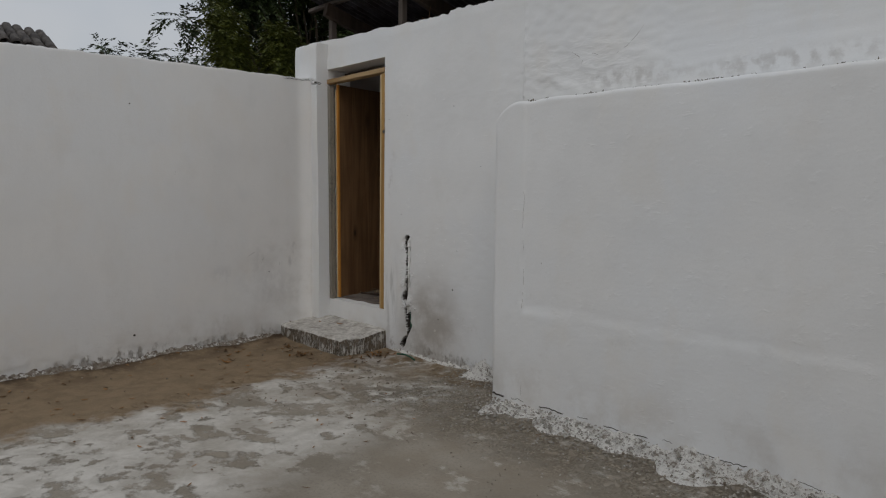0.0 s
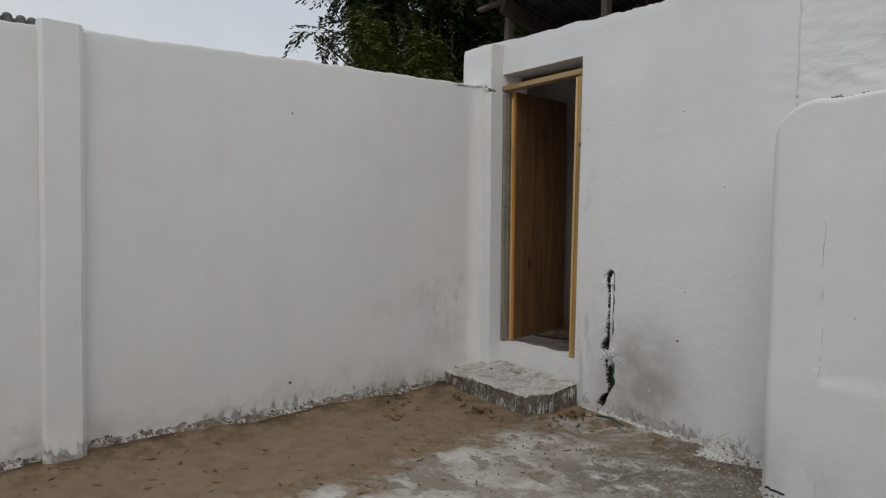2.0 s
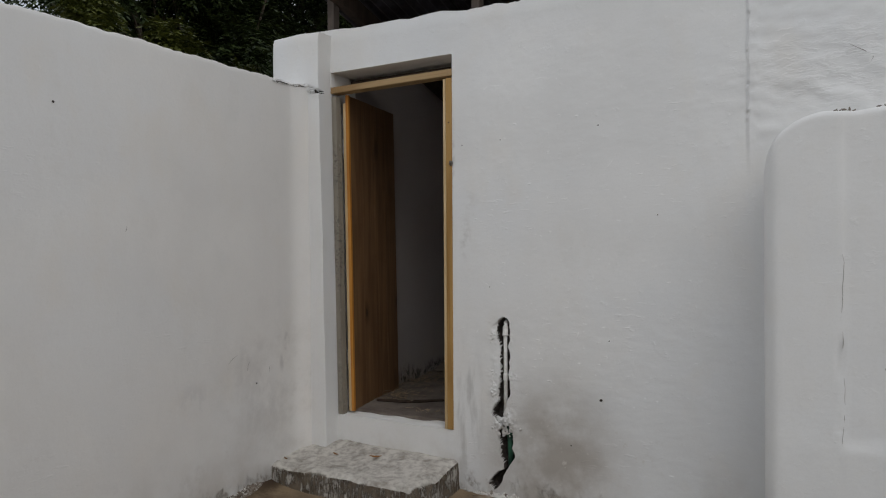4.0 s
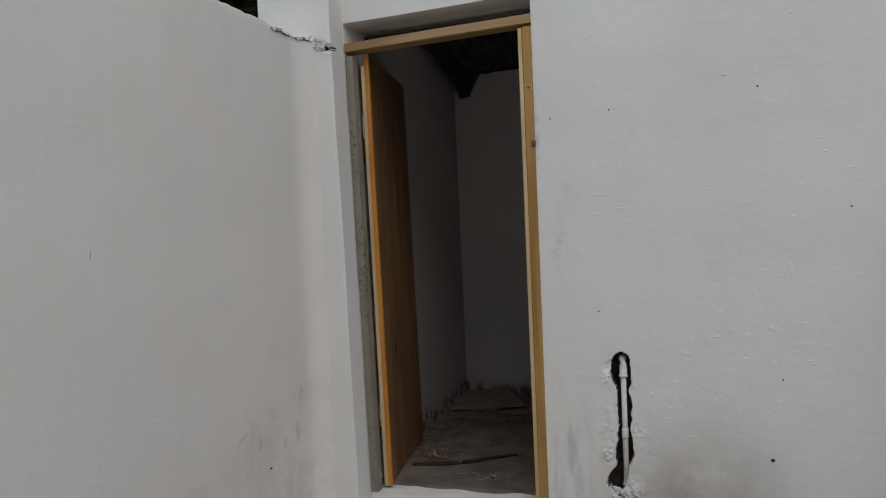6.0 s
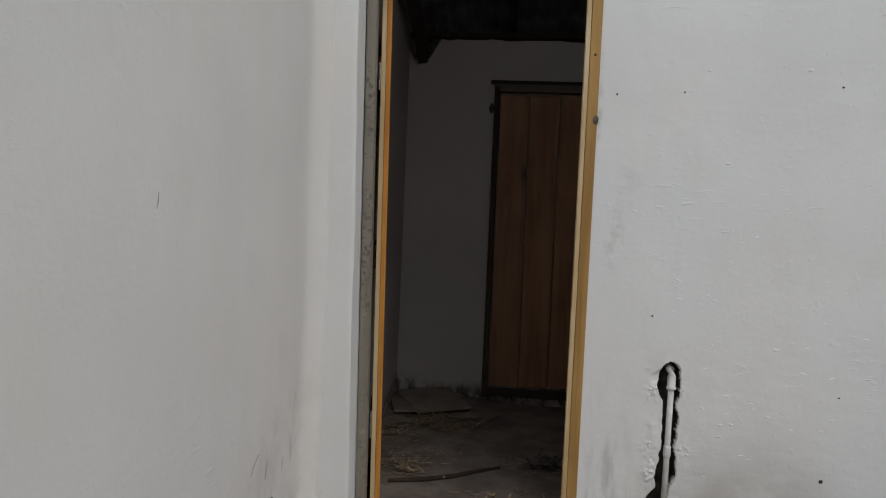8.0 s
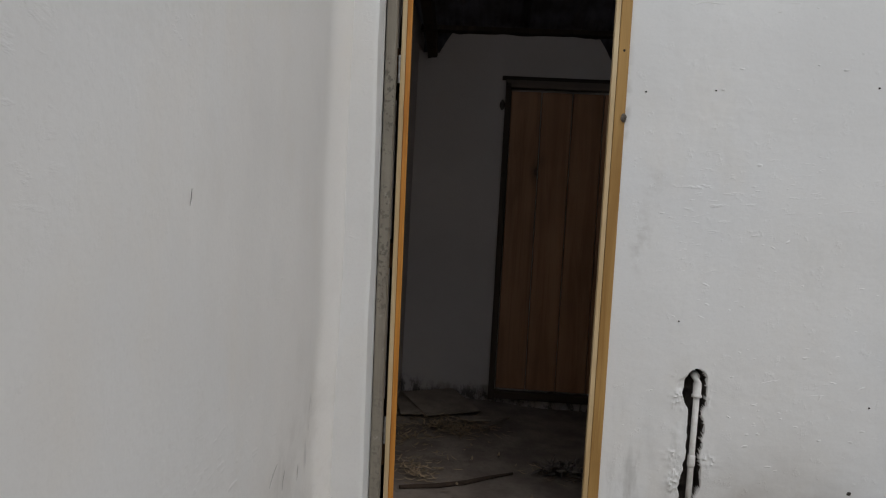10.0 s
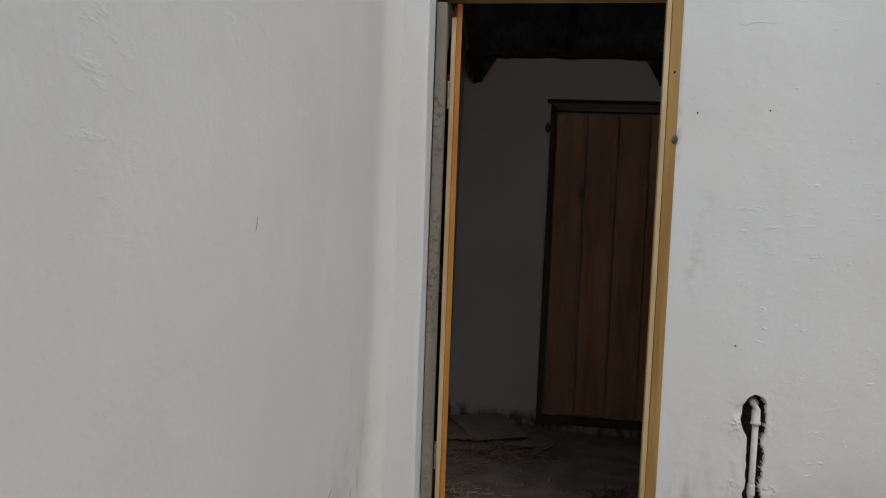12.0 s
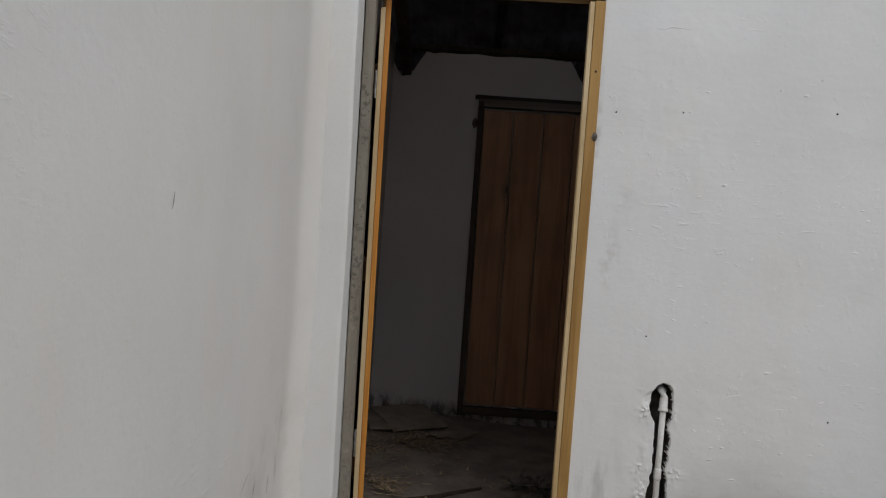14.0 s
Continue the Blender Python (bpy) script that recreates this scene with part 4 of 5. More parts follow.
# ---- pipes in the chased wall ----
def build_pipes():
    pipe = thing("water_pipe", "white plastic water pipe bared in the chased wall", "pipe", (1.286, 0.016, 0.42))
    bm = tube(bmesh.new(), [(0, 0, 0.0), (0.002, 0, 0.25), (0.004, -0.004, 0.49)], [0.0105] * 3, 12)
    part("pipe_run", bm, PIPE, pipe, smooth=True)
    bm = tube(bmesh.new(), [(0.004, -0.004, 0.472), (0.004, -0.004, 0.480), (0.004, -0.004, 0.481), (0.004, -0.002, 0.520), (0.002, 0.012, 0.538), (0.0, 0.034, 0.545)], [0.0175, 0.0175, 0.0145, 0.0145, 0.0145, 0.0145], 14)
    part("elbow", bm, PIPE, pipe, "white plastic elbow fitting", True)
    bm = tube(bmesh.new(), [(0.002, 0, 0.225), (0.002, 0, 0.232), (0.002, 0, 0.262), (0.002, 0, 0.268)], [0.0112, 0.0135, 0.0135, 0.0112], 12)
    part("coupling", bm, PIPE, pipe, "white plastic coupling", True)
    green = thing("drain_pipe", "green plastic pipe deep in the broken wall", "pipe", (1.305, 0.035, 0.15))
    bm = tube(bmesh.new(), [(0, 0.006, 0), (0, 0, 0.12), (-0.004, 0, 0.27)], [0.015] * 3, 12)
    part("pipe_run", bm, GREEN_PIPE, green, smooth=True)
    bm = tube(bmesh.new(), [(-0.002, 0, 0.19), (-0.003, 0, 0.225)], [0.019, 0.019], 12)
    part("coupling", bm, GREEN_PIPE, green, smooth=True)


build_pipes()


# ---- litter in the yard and in the room ----
def blade(bm, p, yaw, length, width, curl, rise=0.0):
    """A narrow curled leaf or shaving lying at p."""
    u = Vector((math.cos(yaw), math.sin(yaw), rise))
    w = Vector((-math.sin(yaw), math.cos(yaw), 0))
    prev = None
    for k in range(4):
        f = k / 3
        half = width * (0.25 + math.sin(math.pi * f) * 0.75) / 2
        c = Vector(p) + u * (length * (f - 0.5)) + Vector((0, 0, curl * (f - 0.5) ** 2 * 4))
        cur = (bm.verts.new(c + w * half + Vector((0, 0, half * 0.5))), bm.verts.new(c - w * half + Vector((0, 0, half * 0.5))), bm.verts.new(c))
        if prev:
            bm.faces.new((prev[0], cur[0], cur[2], prev[2]))
            bm.faces.new((prev[2], cur[2], cur[1], prev[1]))
        prev = cur


def build_litter():
    rng = random.Random(4)
    bm = bmesh.new()
    for _ in range(130):
        x = abs(rng.gauss(0.0, 0.75)) + 0.12
        y = -rng.uniform(0.15, 3.4)
        if x < 1.1 and y > -0.5:
            continue
        blade(bm, (x, y, ground_z(x, y) + 0.004), rng.uniform(0, 6.3), rng.uniform(0.025, 0.06), rng.uniform(0.008, 0.016), 0.003)
    for _ in range(36):
        x, y = rng.uniform(1.0, 3.4), rng.uniform(-2.4, -0.25)
        blade(bm, (x, y, ground_z(x, y) + 0.004), rng.uniform(0, 6.3), rng.uniform(0.02, 0.045), rng.uniform(0.006, 0.014), 0.003)
    for _ in range(26):
        x, y = rng.gauss(1.1, 0.14), -0.30 + rng.gauss(0, 0.13)
        if x > 1.03 and y < -0.05:
            blade(bm, (x, y, ground_z(x, y) + 0.006), rng.uniform(0, 6.3), rng.uniform(0.03, 0.06), rng.uniform(0.010, 0.022), 0.012)
    for cx, cy, n in ((0.72, -0.66, 16), (0.45, -0.60, 8), (1.16, -0.18, 14), (0.62, -1.20, 5), (0.30, -1.05, 6)):
        for _ in range(n):
            x, y = rng.gauss(cx, 0.07), rng.gauss(cy, 0.045)
            if y < -0.46 or x > 1.05:
                blade(bm, (x, y, ground_z(x, y) + 0.006), rng.uniform(0, 6.3), rng.uniform(0.035, 0.07), rng.uniform(0.012, 0.026), 0.014)
    tagged(part("fallen_leaves", bm, DRY), "dry brown leaves scattered over the yard", "leaves", kind="stuff")
    bm = bmesh.new()
    for _ in range(300):
        if rng.random() < 0.3:
            x, y = abs(rng.gauss(0, 0.25)) + 0.1, -rng.uniform(0.45, 4)
        else:
            x, y = rng.uniform(1.2, 4.6), -abs(rng.gauss(0, 0.22)) - 0.50
        r = rng.uniform(0.003, 0.009)
        q = bmesh.ops.create_icosphere(bm, subdivisions=1, radius=r, matrix=Matrix.Translation((x, y, ground_z(x, y) + r * 0.3)))
        for v in q["verts"]:
            v.co += noise.noise_vector(v.co * 90) * r * 0.35
    for _ in range(520):
        x, y, r = rng.uniform(1.3, 4.6), -rng.uniform(0.45, 1.5), rng.uniform(0.0015, 0.0055)
        bmesh.ops.create_icosphere(bm, subdivisions=1, radius=r, matrix=Matrix.Translation((x, y, ground_z(x, y) + r * 0.2)))
    tagged(part("pebbles", bm, PEBBLE), "small pale crumbs of mortar on the ground", "pebbles", kind="stuff")
    bm = tube(bmesh.new(), [(1.30, -0.115, 0.034), (1.38, -0.100, 0.040), (1.46, -0.112, 0.036), (1.53, -0.130, 0.028)], [0.007, 0.0075, 0.0075, 0.007], 8)
    tagged(part("pipe_offcut", bm, GREEN_PIPE, smooth=True), "short offcut of green plastic pipe at the wall's foot", "pipe")
    for x, y, s in ((0.30, -0.20, 0.05), (0.55, -0.16, 0.07), (0.06, -0.36, 0.04)):
        bm = bmesh.new()
        blade(bm, (0, 0, 0), rng.uniform(-0.4, 0.4), s, s * 0.4, 0.010)
        ob = tagged(part("dry_leaf", bm, DRY), "single dry leaf on the doorstep", "leaf", "leaves on the doorstep")
        ob.location = (x, y, 0.148 + 0.045 * ease(y, -0.35, 0.0) + 0.010 * fbm(x * 3, y * 3, 2.0) + 0.004)
    bm = bmesh.new()
    for x, tall, lean in ((1.46, 0.11, 0.03), (1.39, 0.035, 0.0), (1.42, 0.025, -0.01), (1.30, 0.02, 0.01)):
        z0 = house_top(x)
        tube(bm, [(x, 0.06, z0 - 0.02), (x + lean * 0.3, 0.055, z0 + tall * 0.5), (x + lean, 0.05, z0 + tall)], [0.0028, 0.002, 0.001], 4)
    tagged(part("weeds", bm, DRY), "thin dry weeds growing on the wall top", "weeds", kind="stuff")


def floor_at(x, y):
    return ROOM_Z - 0.01 + 0.045 * ease(y, 0.9, 1.7) * ease(1.0, x, x + 0.8) + 0.010 * fbm(x * 3, y * 3)


def build_room_litter():
    rng = random.Random(9)
    for (x, y, w, l, yaw, tilt) in ((0.315, 1.465, 0.33, 0.34, 30, 7), (0.165, 1.37, 0.15, 0.24, 14, 4), (0.52, 1.27, 0.16, 0.05, 16, 6), (0.63, 1.24, 0.020, 0.24, -32, 3)):
        bm = box(-w / 2, w / 2, -l / 2, l / 2, 0, 0.010, 0.002, m=pose(x, y, floor_at(x, y) + 0.018 + 0.001 * yaw % 0.01, tilt, 0, yaw))
        tagged(part("board", bm, BOARD), "dusty offcut of board lying on the room's floor", "board", "boards on the floor")
    bm = bmesh.new()
    for _ in range(520):
        x, y = min(0.9, 0.10 + abs(rng.gauss(0.10, 0.17))), rng.gauss(0.98, 0.26)
        if rng.random() < 0.45:
            x, y = rng.gauss(0.41, 0.10), rng.gauss(1.15, 0.06)
        elif rng.random() < 0.3:
            x, y = rng.gauss(0.30, 0.06), rng.gauss(0.48, 0.06)
        if 0.08 < x < 1.4 and 0.3 < y < 1.66:
            blade(bm, (x, y, floor_at(x, y) + rng.uniform(0.004, 0.03)), rng.uniform(0, 6.3), rng.uniform(0.02, 0.065), rng.uniform(0.004, 0.014), rng.uniform(0, 0.012), rng.uniform(-0.2, 0.2))
    for _ in range(45):
        x, y = rng.gauss(0.95, 0.12), rng.gauss(0.60, 0.06)
        if 0.08 < x < 1.4:
            blade(bm, (x, y, floor_at(x, y) + rng.uniform(0.004, 0.02)), rng.uniform(0, 6.3), rng.uniform(0.03, 0.08), rng.uniform(0.004, 0.010), rng.uniform(0, 0.015))
    for _ in range(26):
        x, y = rng.gauss(0.72, 0.16), rng.gauss(0.24, 0.05)
        if 0.30 < x < 0.90 and 0.17 < y < 0.36:
            blade(bm, (x, y, floor_at(x, y) + 0.006), rng.uniform(0, 6.3), rng.uniform(0.02, 0.06), rng.uniform(0.006, 0.016), rng.uniform(0.002, 0.012))
    tagged(part("shavings", bm, STRAW), "wood shavings and straw strewn over the room's floor", "shavings", kind="stuff")
    bm = bmesh.new()
    for _ in range(60):
        x, y = rng.gauss(0.97, 0.09), rng.gauss(0.62, 0.045)
        blade(bm, (x, y, floor_at(x, y) + rng.uniform(0.004, 0.035)), rng.gauss(0.3, 0.7), rng.uniform(0.05, 0.13), rng.uniform(0.012, 0.03), rng.uniform(0.0, 0.03), rng.uniform(-0.2, 0.3))
    tagged(part("scraps", bm, RAG), "dark dusty scraps heaped on the room's floor", "scraps", kind="stuff")
    pts = [(0.24, 0.30), (0.38, 0.36), (0.50, 0.42), (0.60, 0.50), (0.70, 0.57)]
    bm = tube(bmesh.new(), [(x, y, floor_at(x, y) + 0.010) for x, y in pts], [0.008, 0.010, 0.010, 0.008, 0.005], 7)
    tagged(part("stick", bm, DARK_WOOD), "crooked dark stick on the room's floor", "stick")


def build_flecks():
    """Small ridges and crumbs left by the brush, in patches on the house wall."""
    rng = random.Random(52)
    bm = bmesh.new()
    patches = ((1.50, 1.45, 0.16, 0.10), (1.36, 0.76, 0.14, 0.08), (1.72, 0.80, 0.20, 0.10), (1.95, 1.30, 0.20, 0.20), (1.62, 2.10, 0.26, 0.12), (1.25, 1.28, 0.10, 0.16), (1.12, 0.86, 0.08, 0.06), (2.1, 0.7, 0.25, 0.2), (1.85, 1.75, 0.25, 0.15), (1.58, 1.08, 0.16, 0.14))
    for cx, cz, wx, wz in patches:
        for _ in range(11):
            x, z = rng.gauss(cx, wx), rng.gauss(cz, wz)
            if not (1.01 < x < 2.48 and 0.1 < z < 2.3) or (1.17 < x < 1.37 and z < 1.02):
                continue
            r = rng.uniform(0.0018, 0.0042)
            m = Matrix.Translation((x, house_front(x, z)[1] - r * 0.1, z)) @ pose(0, 0, 0, 0, rng.gauss(0, 16), 0) @ Matrix.Diagonal((rng.uniform(1.2, 4.5), 0.55, rng.uniform(0.6, 1.0), 1))
            q = bmesh.ops.create_icosphere(bm, subdivisions=1, radius=r, matrix=m)
            for v in q["verts"]:
                v.co += noise.noise_vector(v.co * 120) * r * 0.5
    tagged(part("plaster_flecks", bm, WALL_COOL), "small brush ridges and crumbs under the whitewash", "plaster", kind="stuff")


def build_chips():
    """Crumbs of lime and mortar fallen from the wall's foot."""
    rng = random.Random(23)
    bm = bmesh.new()
    for _ in range(1900):
        along = rng.random()
        x = 2.0 + 3.6 * along
        off = abs(rng.gauss(0.0, 0.24))
        y = (-0.06 if x < 2.6 else -0.44 - 0.02 * along) - off
        s = rng.uniform(0.004, 0.011) * (1.5 if rng.random() < 0.08 else 1.0)
        lift = 0.065 * max(0.0, 1 - off / 0.30) if x > 2.6 else 0.03 * max(0.0, 1 - off / 0.15)
        m = pose(x, y, ground_z(x, y) + lift * 0.75, rng.uniform(-30, 30), rng.uniform(-30, 30), rng.uniform(0, 360))
        ring = [bm.verts.new(m @ Vector((s * math.cos(a) * rng.uniform(0.6, 1.3), s * math.sin(a) * rng.uniform(0.5, 1.1), -s * 0.3))) for a in (0, 1.3, 2.6, 3.9, 5.1)]
        top = bm.verts.new(m @ Vector((rng.uniform(-0.3, 0.3) * s, 0, s * 0.7)))
        for i in range(5):
            bm.faces.new((ring[i], ring[(i + 1) % 5], top))
        bm.faces.new(ring[::-1])
    tagged(part("chips", bm, CHIP), "pale crumbs of lime mortar scattered along the wall's foot", "rubble", kind="stuff")


build_litter()
build_room_litter()
build_chips()
build_flecks()


# ---- scars and crumbs on the walls ----
def pit(name, centre, size, material, label):
    """A shallow lump or hole in the plaster with an uneven outline."""
    bm = bmesh.new()
    bmesh.ops.create_icosphere(bm, subdivisions=3, radius=1.0)
    c = Vector(centre)
    for v in bm.verts:
        r = 1 + 0.35 * fbm(v.co.x * 1.7 + c.x * 9, v.co.y * 1.7 + c.z * 7, v.co.z * 1.7)
        v.co = Vector((v.co.x * size[0] * r, v.co.y * size[1] * r, v.co.z * size[2] * r))
    ob = tagged(part(name, bm, material, smooth=True), label, "scar", "scars in the plaster", "structure")
    ob.location = c


def scratch(points, radius, label, material):
    bm = tube(bmesh.new(), points, [radius * 0.4] + [radius] * (len(points) - 2) + [radius * 0.3], 6)
    tagged(part("plaster_crack", bm, material), label, "crack", "scars in the plaster", "structure")


def build_scars():
    # holes are dark raised lumps whose colour stands for their inner shade
    for x, z, s in ((1.817, 0.598, 0.007), (1.207, 1.153, 0.003), (2.10, 1.52, 0.003), (1.66, 0.35, 0.004), (1.045, 1.93, 0.003), (1.277, 1.943, 0.003), (1.811, 1.975, 0.0035), (1.86, 0.898, 0.003)):
        pit("plaster_hole", (x, house_front(x, z)[1] - 0.0005, z), (s, 0.003, s), VOID, "small dark hole in the whitewash")
    for x, z, s in ((1.639, 1.053, 0.012), (1.70, 2.03, 0.014), (2.02, 1.72, 0.012), (1.44, 1.70, 0.012), (1.50, 0.78, 0.010), (1.36, 2.02, 0.011)):
        pit("plaster_lump", (x, house_front(x, z)[1], z), (s * 0.7, 0.0018, s * 0.35), WALL_COOL, "small lump of plaster under the whitewash")
    pit("mortar_lump", (0.974, -0.006, 1.838), (0.010, 0.012, 0.014), CRUMB, "grey lump of mortar beside the door frame")
    for y, z, s in ((-1.756, 0.217, 0.008), (-0.55, 0.62, 0.004), (-1.75, 1.98, 0.005)):
        pit("plaster_hole", (left_x(y) + 0.004, y, z), (0.004, s, s), VOID, "small dark hole in the whitewash")
    for pts in (((-0.76, 0.76), (-0.73, 0.785), (-0.69, 0.80)), ((-1.398, 1.485), (-1.40, 1.47), (-1.405, 1.458)), ((-0.62, 0.70), (-0.615, 0.73), (-0.60, 0.75)), ((-0.44, 0.66), (-0.44, 0.69), (-0.435, 0.71))):
        scratch([(left_x(y) + 0.002 + 0.010 * fbm(y * 1.1, z * 1.1, 9.0, 3), y, z) for y, z in pts], 0.0010, "short grey scratch in the whitewash", SCUFF)
    for pts in (((2.90, 2.215), (2.955, 2.18), (2.985, 2.15), (2.975, 2.13)), ((3.22, 2.165), (3.30, 2.20), (3.36, 2.25), (3.41, 2.30)), ((3.05, 2.19), (3.07, 2.185), (3.10, 2.17))):
        scratch([(x, house_front(x, z)[1], z) for x, z in pts], 0.0018, "crack in the rough plaster above the buttress", SCUFF)
    for pts in (((1.165, 2.232), (1.185, 2.226), (1.215, 2.238), (1.245, 2.235), (1.30, 2.232)), ((1.47, 2.238), (1.50, 2.247), (1.545, 2.243)), ((1.50, 0.957), (1.53, 0.966), (1.56, 0.972)), ((1.70, 1.552), (1.75, 1.560), (1.79, 1.556)), ((1.66, 0.925), (1.69, 0.930), (1.72, 0.929)), ((1.83, 1.745), (1.86, 1.765), (1.875, 1.790))):
        scratch([(x, house_front(x, z)[1] - 0.0003, z) for x, z in pts], 0.0013, "low ridge of plaster under the whitewash", WALL_COOL)
    for z0, z1, n in ((0.62, 1.05, 12), (1.12, 1.34, 7), (0.09, 0.16, 4)):
        pts = []
        for i in range(n + 1):
            z = z0 + (z1 - z0) * i / n
            x = 2.872 + 0.012 * fbm(z * 3, 1.0) + 0.006 * fbm(z * 40, 2.0)
            pts.append((x, buttress_face(x, z)[1], z))
        scratch(pts, 0.0009, "upright crack along the edge of the sunk panel", SCUFF)
    for x0, x1, z, r in ((2.64, 2.74, 0.085, 0.006), (2.80, 2.90, 0.083, 0.0022), (3.02, 3.20, 0.080, 0.0038), (3.30, 3.38, 0.086, 0.0018), (3.48, 3.76, 0.076, 0.0030), (3.84, 3.90, 0.088, 0.0018), (4.0, 4.28, 0.074, 0.0026), (4.5, 4.62, 0.078, 0.002)):
        pts = []
        for i in range(25):
            x = x0 + (x1 - x0) * i / 24
            zz = z - 0.026 + ground_z(x, -0.45) + 0.010 * fbm(x * 9, 2.0) + 0.005 * fbm(x * 45, 3.0)
            pts.append((x, buttress_face(x, zz)[1] + 0.001, zz))
        scratch(pts, r, "ragged gap between the mortar bead and the buttress", VOID)
    rng = random.Random(44)
    bm = bmesh.new()
    for i in range(70):
        f = rng.random()
        if f < 0.55:
            y = -0.38 + 0.26 * rng.random()
            p = (left_x(y) + 0.05 * ease(y, -0.30, -0.12) ** 3 + 0.001, y, 2.352 + rng.gauss(0, 0.005))
        else:
            x = rng.uniform(0.03, 0.12)
            p = (x, -0.122, 2.343 - 0.16 * max(0.0, x + 0.02) + rng.gauss(0, 0.010))
        r = rng.uniform(0.003, 0.009)
        q = bmesh.ops.create_icosphere(bm, subdivisions=1, radius=r, matrix=Matrix.Translation(p) @ Matrix.Diagonal((1.0, 1.0, 0.8, 1)))
        for v in q["verts"]:
            v.co += noise.noise_vector(v.co * 90) * r * 0.8
    tagged(part("joint_crumbs", bm, WALL_COOL), "crumbling plaster along the joint of pier and yard wall", "mortar", kind="stuff")
    for n, a, b in ((12, -0.36, -0.24), (10, -0.21, -0.135)):
        pts = []
        for i in range(n + 1):
            y = a + (b - a) * i / n
            pts.append((left_x(y) + 0.05 * ease(y, -0.30, -0.12) ** 3 + 0.002, y, 2.345 + 0.012 * fbm(y * 40, 4.0)))
        scratch(pts, 0.0025, "jagged crack where the yard wall meets the pier", VOID)
    rng = random.Random(31)
    bm = bmesh.new()
    for _ in range(110):
        x, z, r = rng.gauss(1.285, 0.030), rng.gauss(0.41, 0.032), rng.uniform(0.003, 0.011)
        y = max(-0.006, min(0.012, house_front(x, z)[1]))
        q = bmesh.ops.create_icosphere(bm, subdivisions=1, radius=r, matrix=Matrix.Translation((x, y, z)) @ Matrix.Diagonal((1.2, 0.6, 1.0, 1)))
        for v in q["verts"]:
            v.co += noise.noise_vector(v.co * 80) * r * 0.7
    tagged(part("chase_mortar", bm, WALL_COOL), "knobbly lime mortar packed round the bared pipe", "mortar", kind="stuff")
    rng = random.Random(17)
    bm = bmesh.new()
    for _ in range(520):
        x = rng.uniform(2.84, 5.3)
        if fbm(x * 3.1, 6.0) + rng.uniform(-0.35, 0.15) < 0.0 and rng.random() < 0.9:
            continue
        y, r = -0.385 + abs(rng.gauss(0, 0.05)), rng.uniform(0.0018, 0.0048) * (1.2 if x < 3.4 else 0.9)
        q = bmesh.ops.create_icosphere(bm, subdivisions=1, radius=r, matrix=Matrix.Translation((x, y, 1.885 + r * 0.5)) @ pose(0, 0, 0, rng.uniform(0, 180), rng.uniform(0, 180), 0) @ Matrix.Diagonal((1.9, 1.0, 0.6, 1)))
        for v in q["verts"]:
            v.co += noise.noise_vector(v.co * 70) * r * 0.4
    tagged(part("ledge_rubble", bm, CRUMB), "crumbled mortar lying along the buttress ledge", "rubble", kind="stuff")


build_scars()


# ---- beyond the wall: trees and a tiled roof ----
def add_spray(verts, faces, p, d, size, rng, leaflets):
    """A drooping compound leaf: narrow leaflets in pairs along a bent stalk."""
    d = d.normalized()
    side = d.cross(Vector((0, 0, 1)))
    side = side.normalized() if side.length > 0.05 else Vector((1, 0, 0))
    for k in range(leaflets):
        f = (k + 1) / leaflets
        base = p + d * (size * f) + Vector((0, 0, -0.5 * size * f * f))
        s = 1 if k % 2 else -1
        tip = (side * s * 0.8 + d * 0.7 + Vector((0, 0, -0.4 + rng.uniform(-0.25, 0.2)))).normalized() * size * rng.uniform(0.26, 0.40)
        w = tip.cross(Vector((rng.uniform(-1, 1), rng.uniform(-1, 1), 1))).normalized() * size * 0.062
        mid = base + tip * 0.42
        n = len(verts)
        verts += [base, mid + w, base + tip, mid - w]
        faces.append((n, n + 1, n + 2, n + 3))


def tree(name, label, base, trunk_h, clumps, material, seed, size=0.24, density=900, r0=0.16, leaflets=11, limbs=True):
    rng = random.Random(seed)
    t = thing(name, label, "tree", base)
    bm = bmesh.new()
    fork = Vector((0.1, 0.05, trunk_h))
    tube(bm, [(0, 0, -0.1), (0.04, -0.02, trunk_h * 0.5), tuple(fork)], [r0 * 1.25, r0, r0 * 0.85], 10)
    verts, faces = [], []
    for k, (c, r) in enumerate(clumps):
        c = Vector(c)
        if limbs or k % 2 == 0:
            mid = fork.lerp(c, 0.55) + Vector((rng.uniform(-0.2, 0.2), rng.uniform(-0.2, 0.2), 0.15)) * min(1.0, r * 2)
            tube(bm, [tuple(fork + Vector((0, 0, -0.1))), tuple(mid), tuple(c)], [r0 * 0.4, r0 * 0.2, r0 * 0.06], 6)
        squash = rng.uniform(0.75, 1.1)
        for _ in range(int(density * r * r)):
            v = Vector((rng.gauss(0, 1), rng.gauss(0, 1), rng.gauss(0, 1))).normalized()
            q = r * (rng.random() ** 0.5) * (0.8 + 0.5 * fbm(v.x * 2 + c.x, v.y * 2 + c.y, v.z * 2))
            d = v + Vector((rng.uniform(-0.6, 0.6), rng.uniform(-0.6, 0.6), rng.uniform(-0.5, 0.4)))
            add_spray(verts, faces, c + Vector((v.x * q, v.y * q, v.z * q * squash)), d, size * rng.uniform(0.7, 1.25), rng, leaflets)
    part("trunk", bm, BARK, t, smooth=True)
    me = bpy.data.meshes.new("crown")
    me.from_pydata([tuple(v) for v in verts], [], faces)
    me.materials.append(material)
    crown = new("crown", me)
    crown.parent = t
    return t


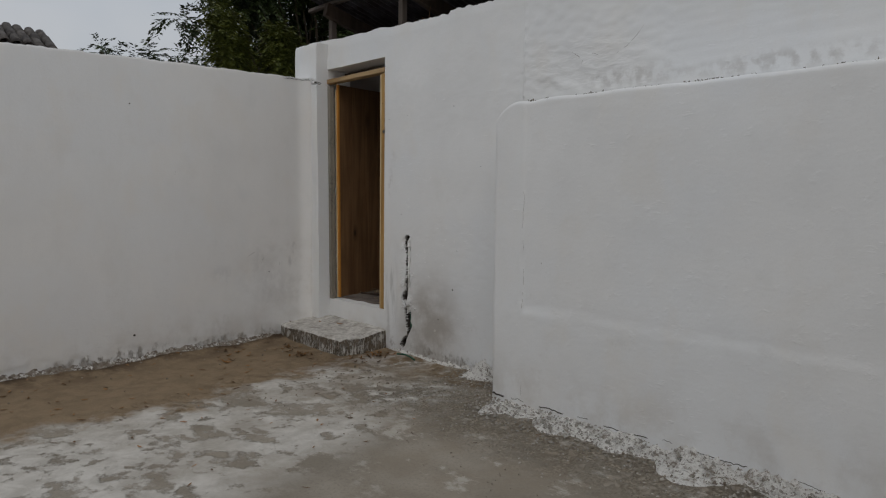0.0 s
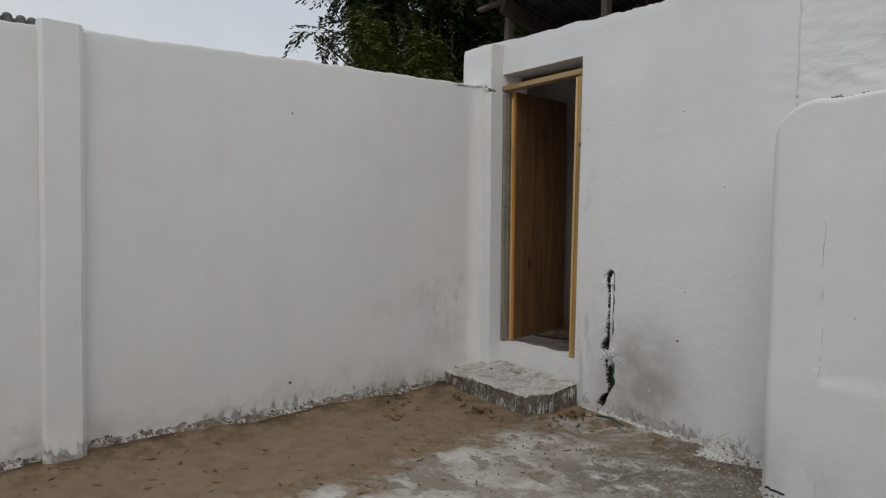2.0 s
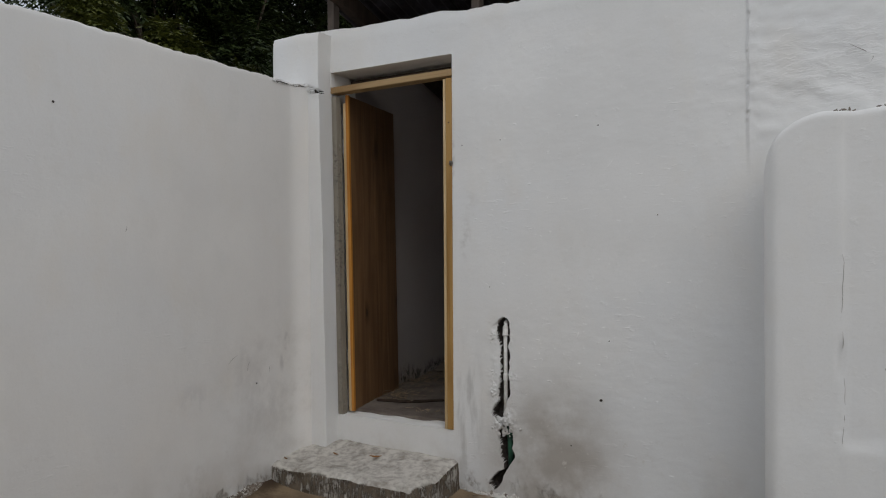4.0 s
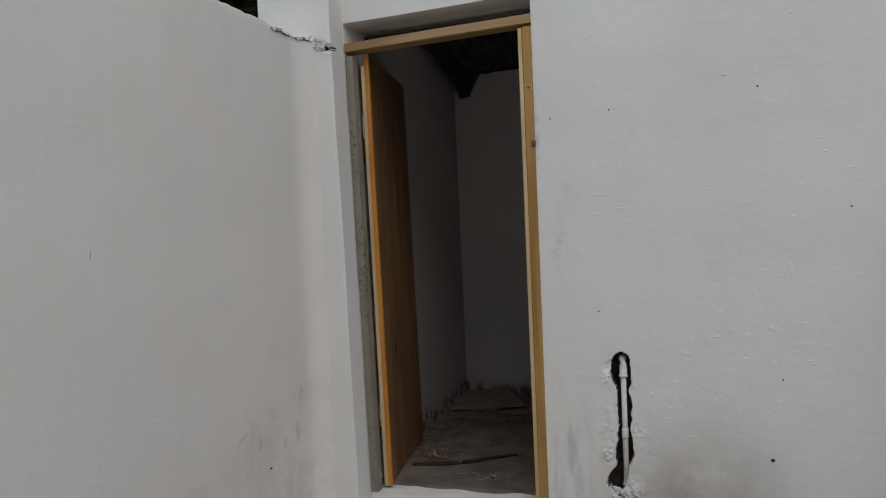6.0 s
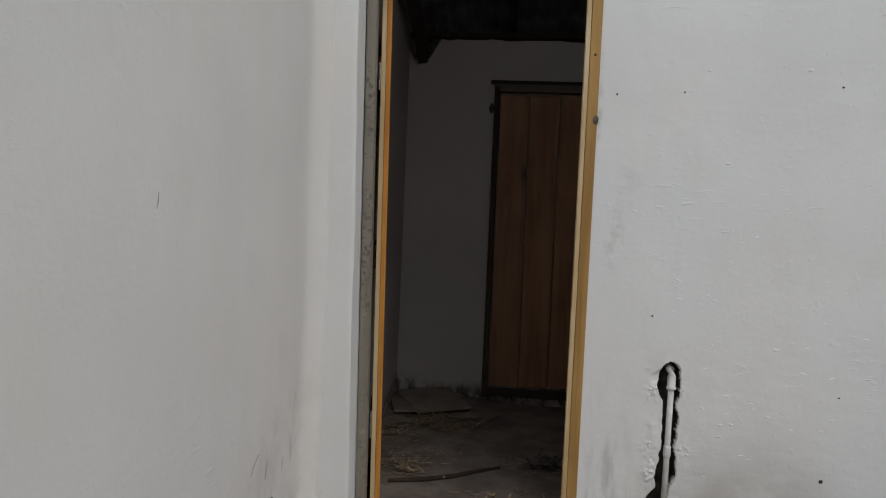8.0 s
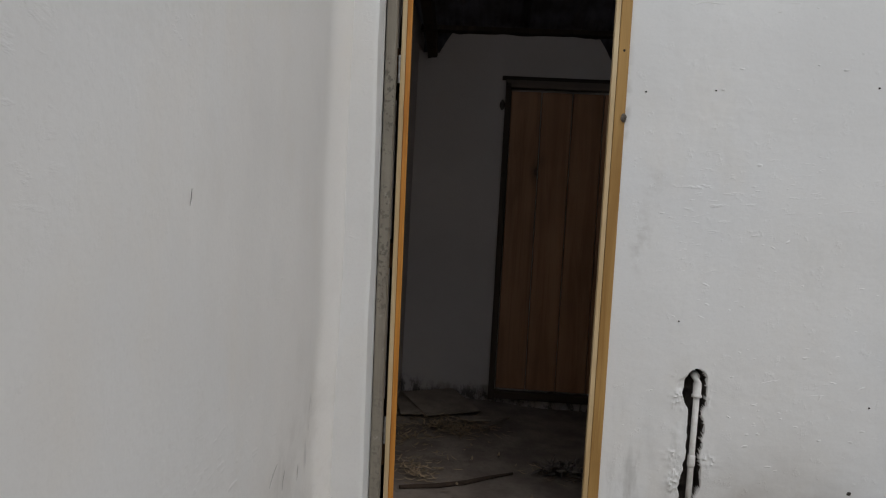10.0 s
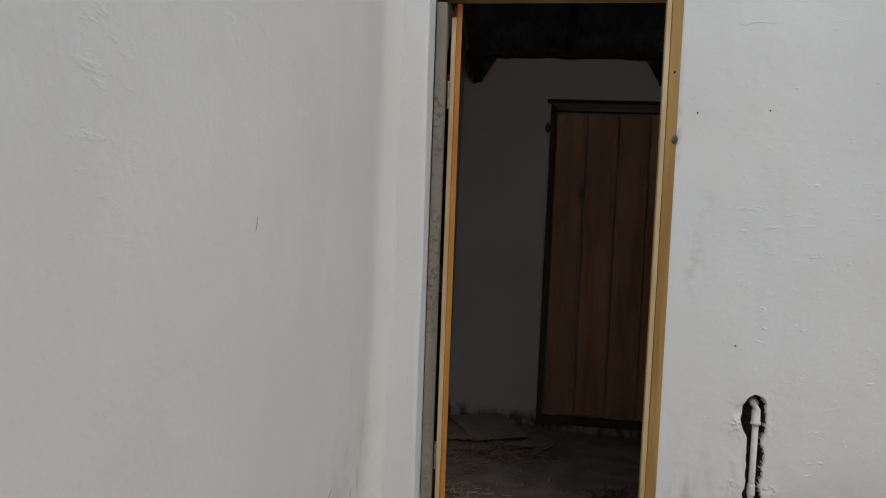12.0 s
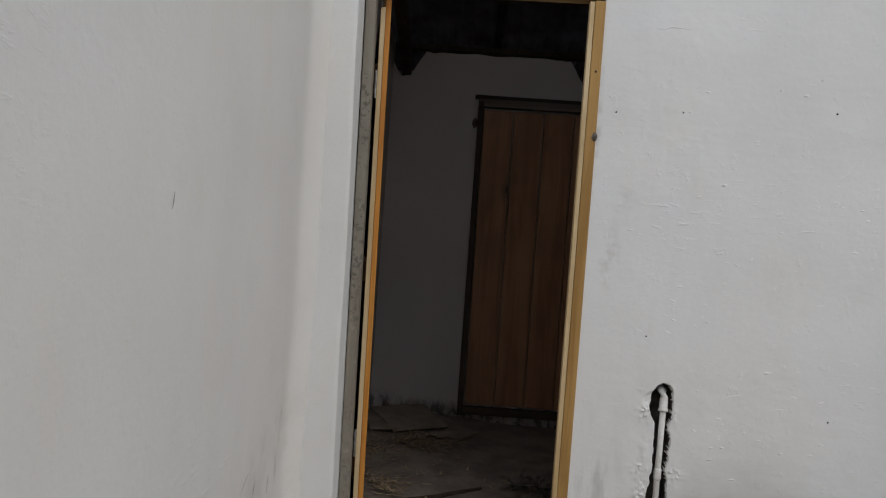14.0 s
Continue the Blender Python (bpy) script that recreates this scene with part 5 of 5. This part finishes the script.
def build_trees():
    rng = random.Random(21)
    clumps = []
    for _ in range(62):
        y = rng.uniform(-1.35, 5.0)
        clumps.append(((rng.uniform(-1.2, 1.2), y, rng.uniform(2.3, 6.6)), rng.uniform(0.55, 0.9)))
    for _ in range(10):
        clumps.append(((rng.uniform(0.2, 0.9), rng.uniform(-2.0, -1.4), rng.uniform(4.3, 6.4)), rng.uniform(0.25, 0.40)))
    clumps += [((1.15, -3.02, 3.72), 0.13), ((1.10, -2.86, 3.74), 0.16), ((1.05, -2.66, 3.60), 0.14), ((1.0, -2.52, 3.84), 0.15), ((0.9, -2.05, 4.05), 0.24), ((0.8, -1.95, 3.55), 0.22), ((0.8, -1.8, 3.2), 0.26), ((0.6, -1.95, 4.5), 0.26)]
    tree("neem_tree", "dark green neem tree in full leaf behind the wall", (-5.4, 3.4, 0), 2.2, clumps, LEAF, 5, 0.26, 640, 0.10, 13)
    # near clumps of the neem with lighter leaves, built as a separate tree
    near = [((0.05, 0.02, 3.42), 0.14), ((0.07, 0.05, 3.24), 0.21), ((0.10, 0.08, 3.00), 0.24), ((-0.25, -0.60, 3.60), 0.17), ((-0.25, -0.58, 3.36), 0.23), ((-0.2, -0.5, 3.08), 0.24), ((0.42, 0.62, 3.02), 0.15), ((0.40, 0.60, 2.84), 0.18)]
    tree("neem_near_clumps", "olive-green clumps of the neem's younger leaves just behind the yard wall", (-2.75, 1.10, 0), 2.3, near, LEAF_LIGHT, 8, 0.155, 5600, 0.03, 13)
    far = [((rng.uniform(-0.5, 0.5), -2.45 + 0.30 * k, 4.02 + 0.22 * math.sin(k * 1.7) + 0.02 * k), rng.uniform(0.26, 0.40)) for k in range(10)]
    tree("far_tree", "olive-green treetop showing over the wall in the distance", (-10.5, 3.4, 0), 2.4, far, LEAF_FAR, 12, 0.34, 480, 0.09, 9)


build_trees()


def build_neighbour():
    """A house beyond the wall; only the end of its sagging tiled roof shows."""
    house = thing("neighbour_house", "distant house with a sagging weathered clay tile roof", "house", (-8.0, -0.2, 0))
    part("wall", box(-3.0, -0.25, -6.0, -0.15, -0.05, 3.60, 0.01), WALL_WARM, house)
    n, bm = 8, bmesh.new()
    arcs = []
    for x, s in ((0.0, 1.0), (-0.42, 0.86)):
        arcs.append([[bm.verts.new((x, math.cos(a) * r * s, math.sin(a) * h * s)) for a in (math.pi * k / n for k in range(n + 1))] for r, h in ((0.088, 0.075), (0.073, 0.060))])
    (o0, i0), (o1, i1) = arcs
    for k in range(n):
        bm.faces.new((o0[k], o1[k], o1[k + 1], o0[k + 1]))
        bm.faces.new((i0[k + 1], i1[k + 1], i1[k], i0[k]))
        bm.faces.new((o0[k + 1], i0[k + 1], i0[k], o0[k]))
        bm.faces.new((o1[k], i1[k], i1[k + 1], o1[k + 1]))
    bmesh.ops.recalc_face_normals(bm, faces=bm.faces)
    me = mesh_of("roof_tile", bm, TILE, True)
    rng = random.Random(3)
    lie = pose(0.0, 0.0, 3.72, -5.0, 0, 0) @ pose(0, 0, 0, 0, 24, 0)
    roof = part("roof", box(-1.25, 0.05, -6.2, 0.05, -0.07, -0.01, 0.005, m=lie), DARK_WOOD, house)
    for row in range(3):
        for col in range(33):
            ob = new("roof_tile", me)
            ob.parent = roof
            ob.matrix_local = lie @ pose(0.08 - row * 0.36 + rng.uniform(-0.02, 0.02), -col * 0.186 + rng.uniform(-0.012, 0.012), rng.uniform(0, 0.014), 0, 4, rng.uniform(-3, 3))


build_neighbour()
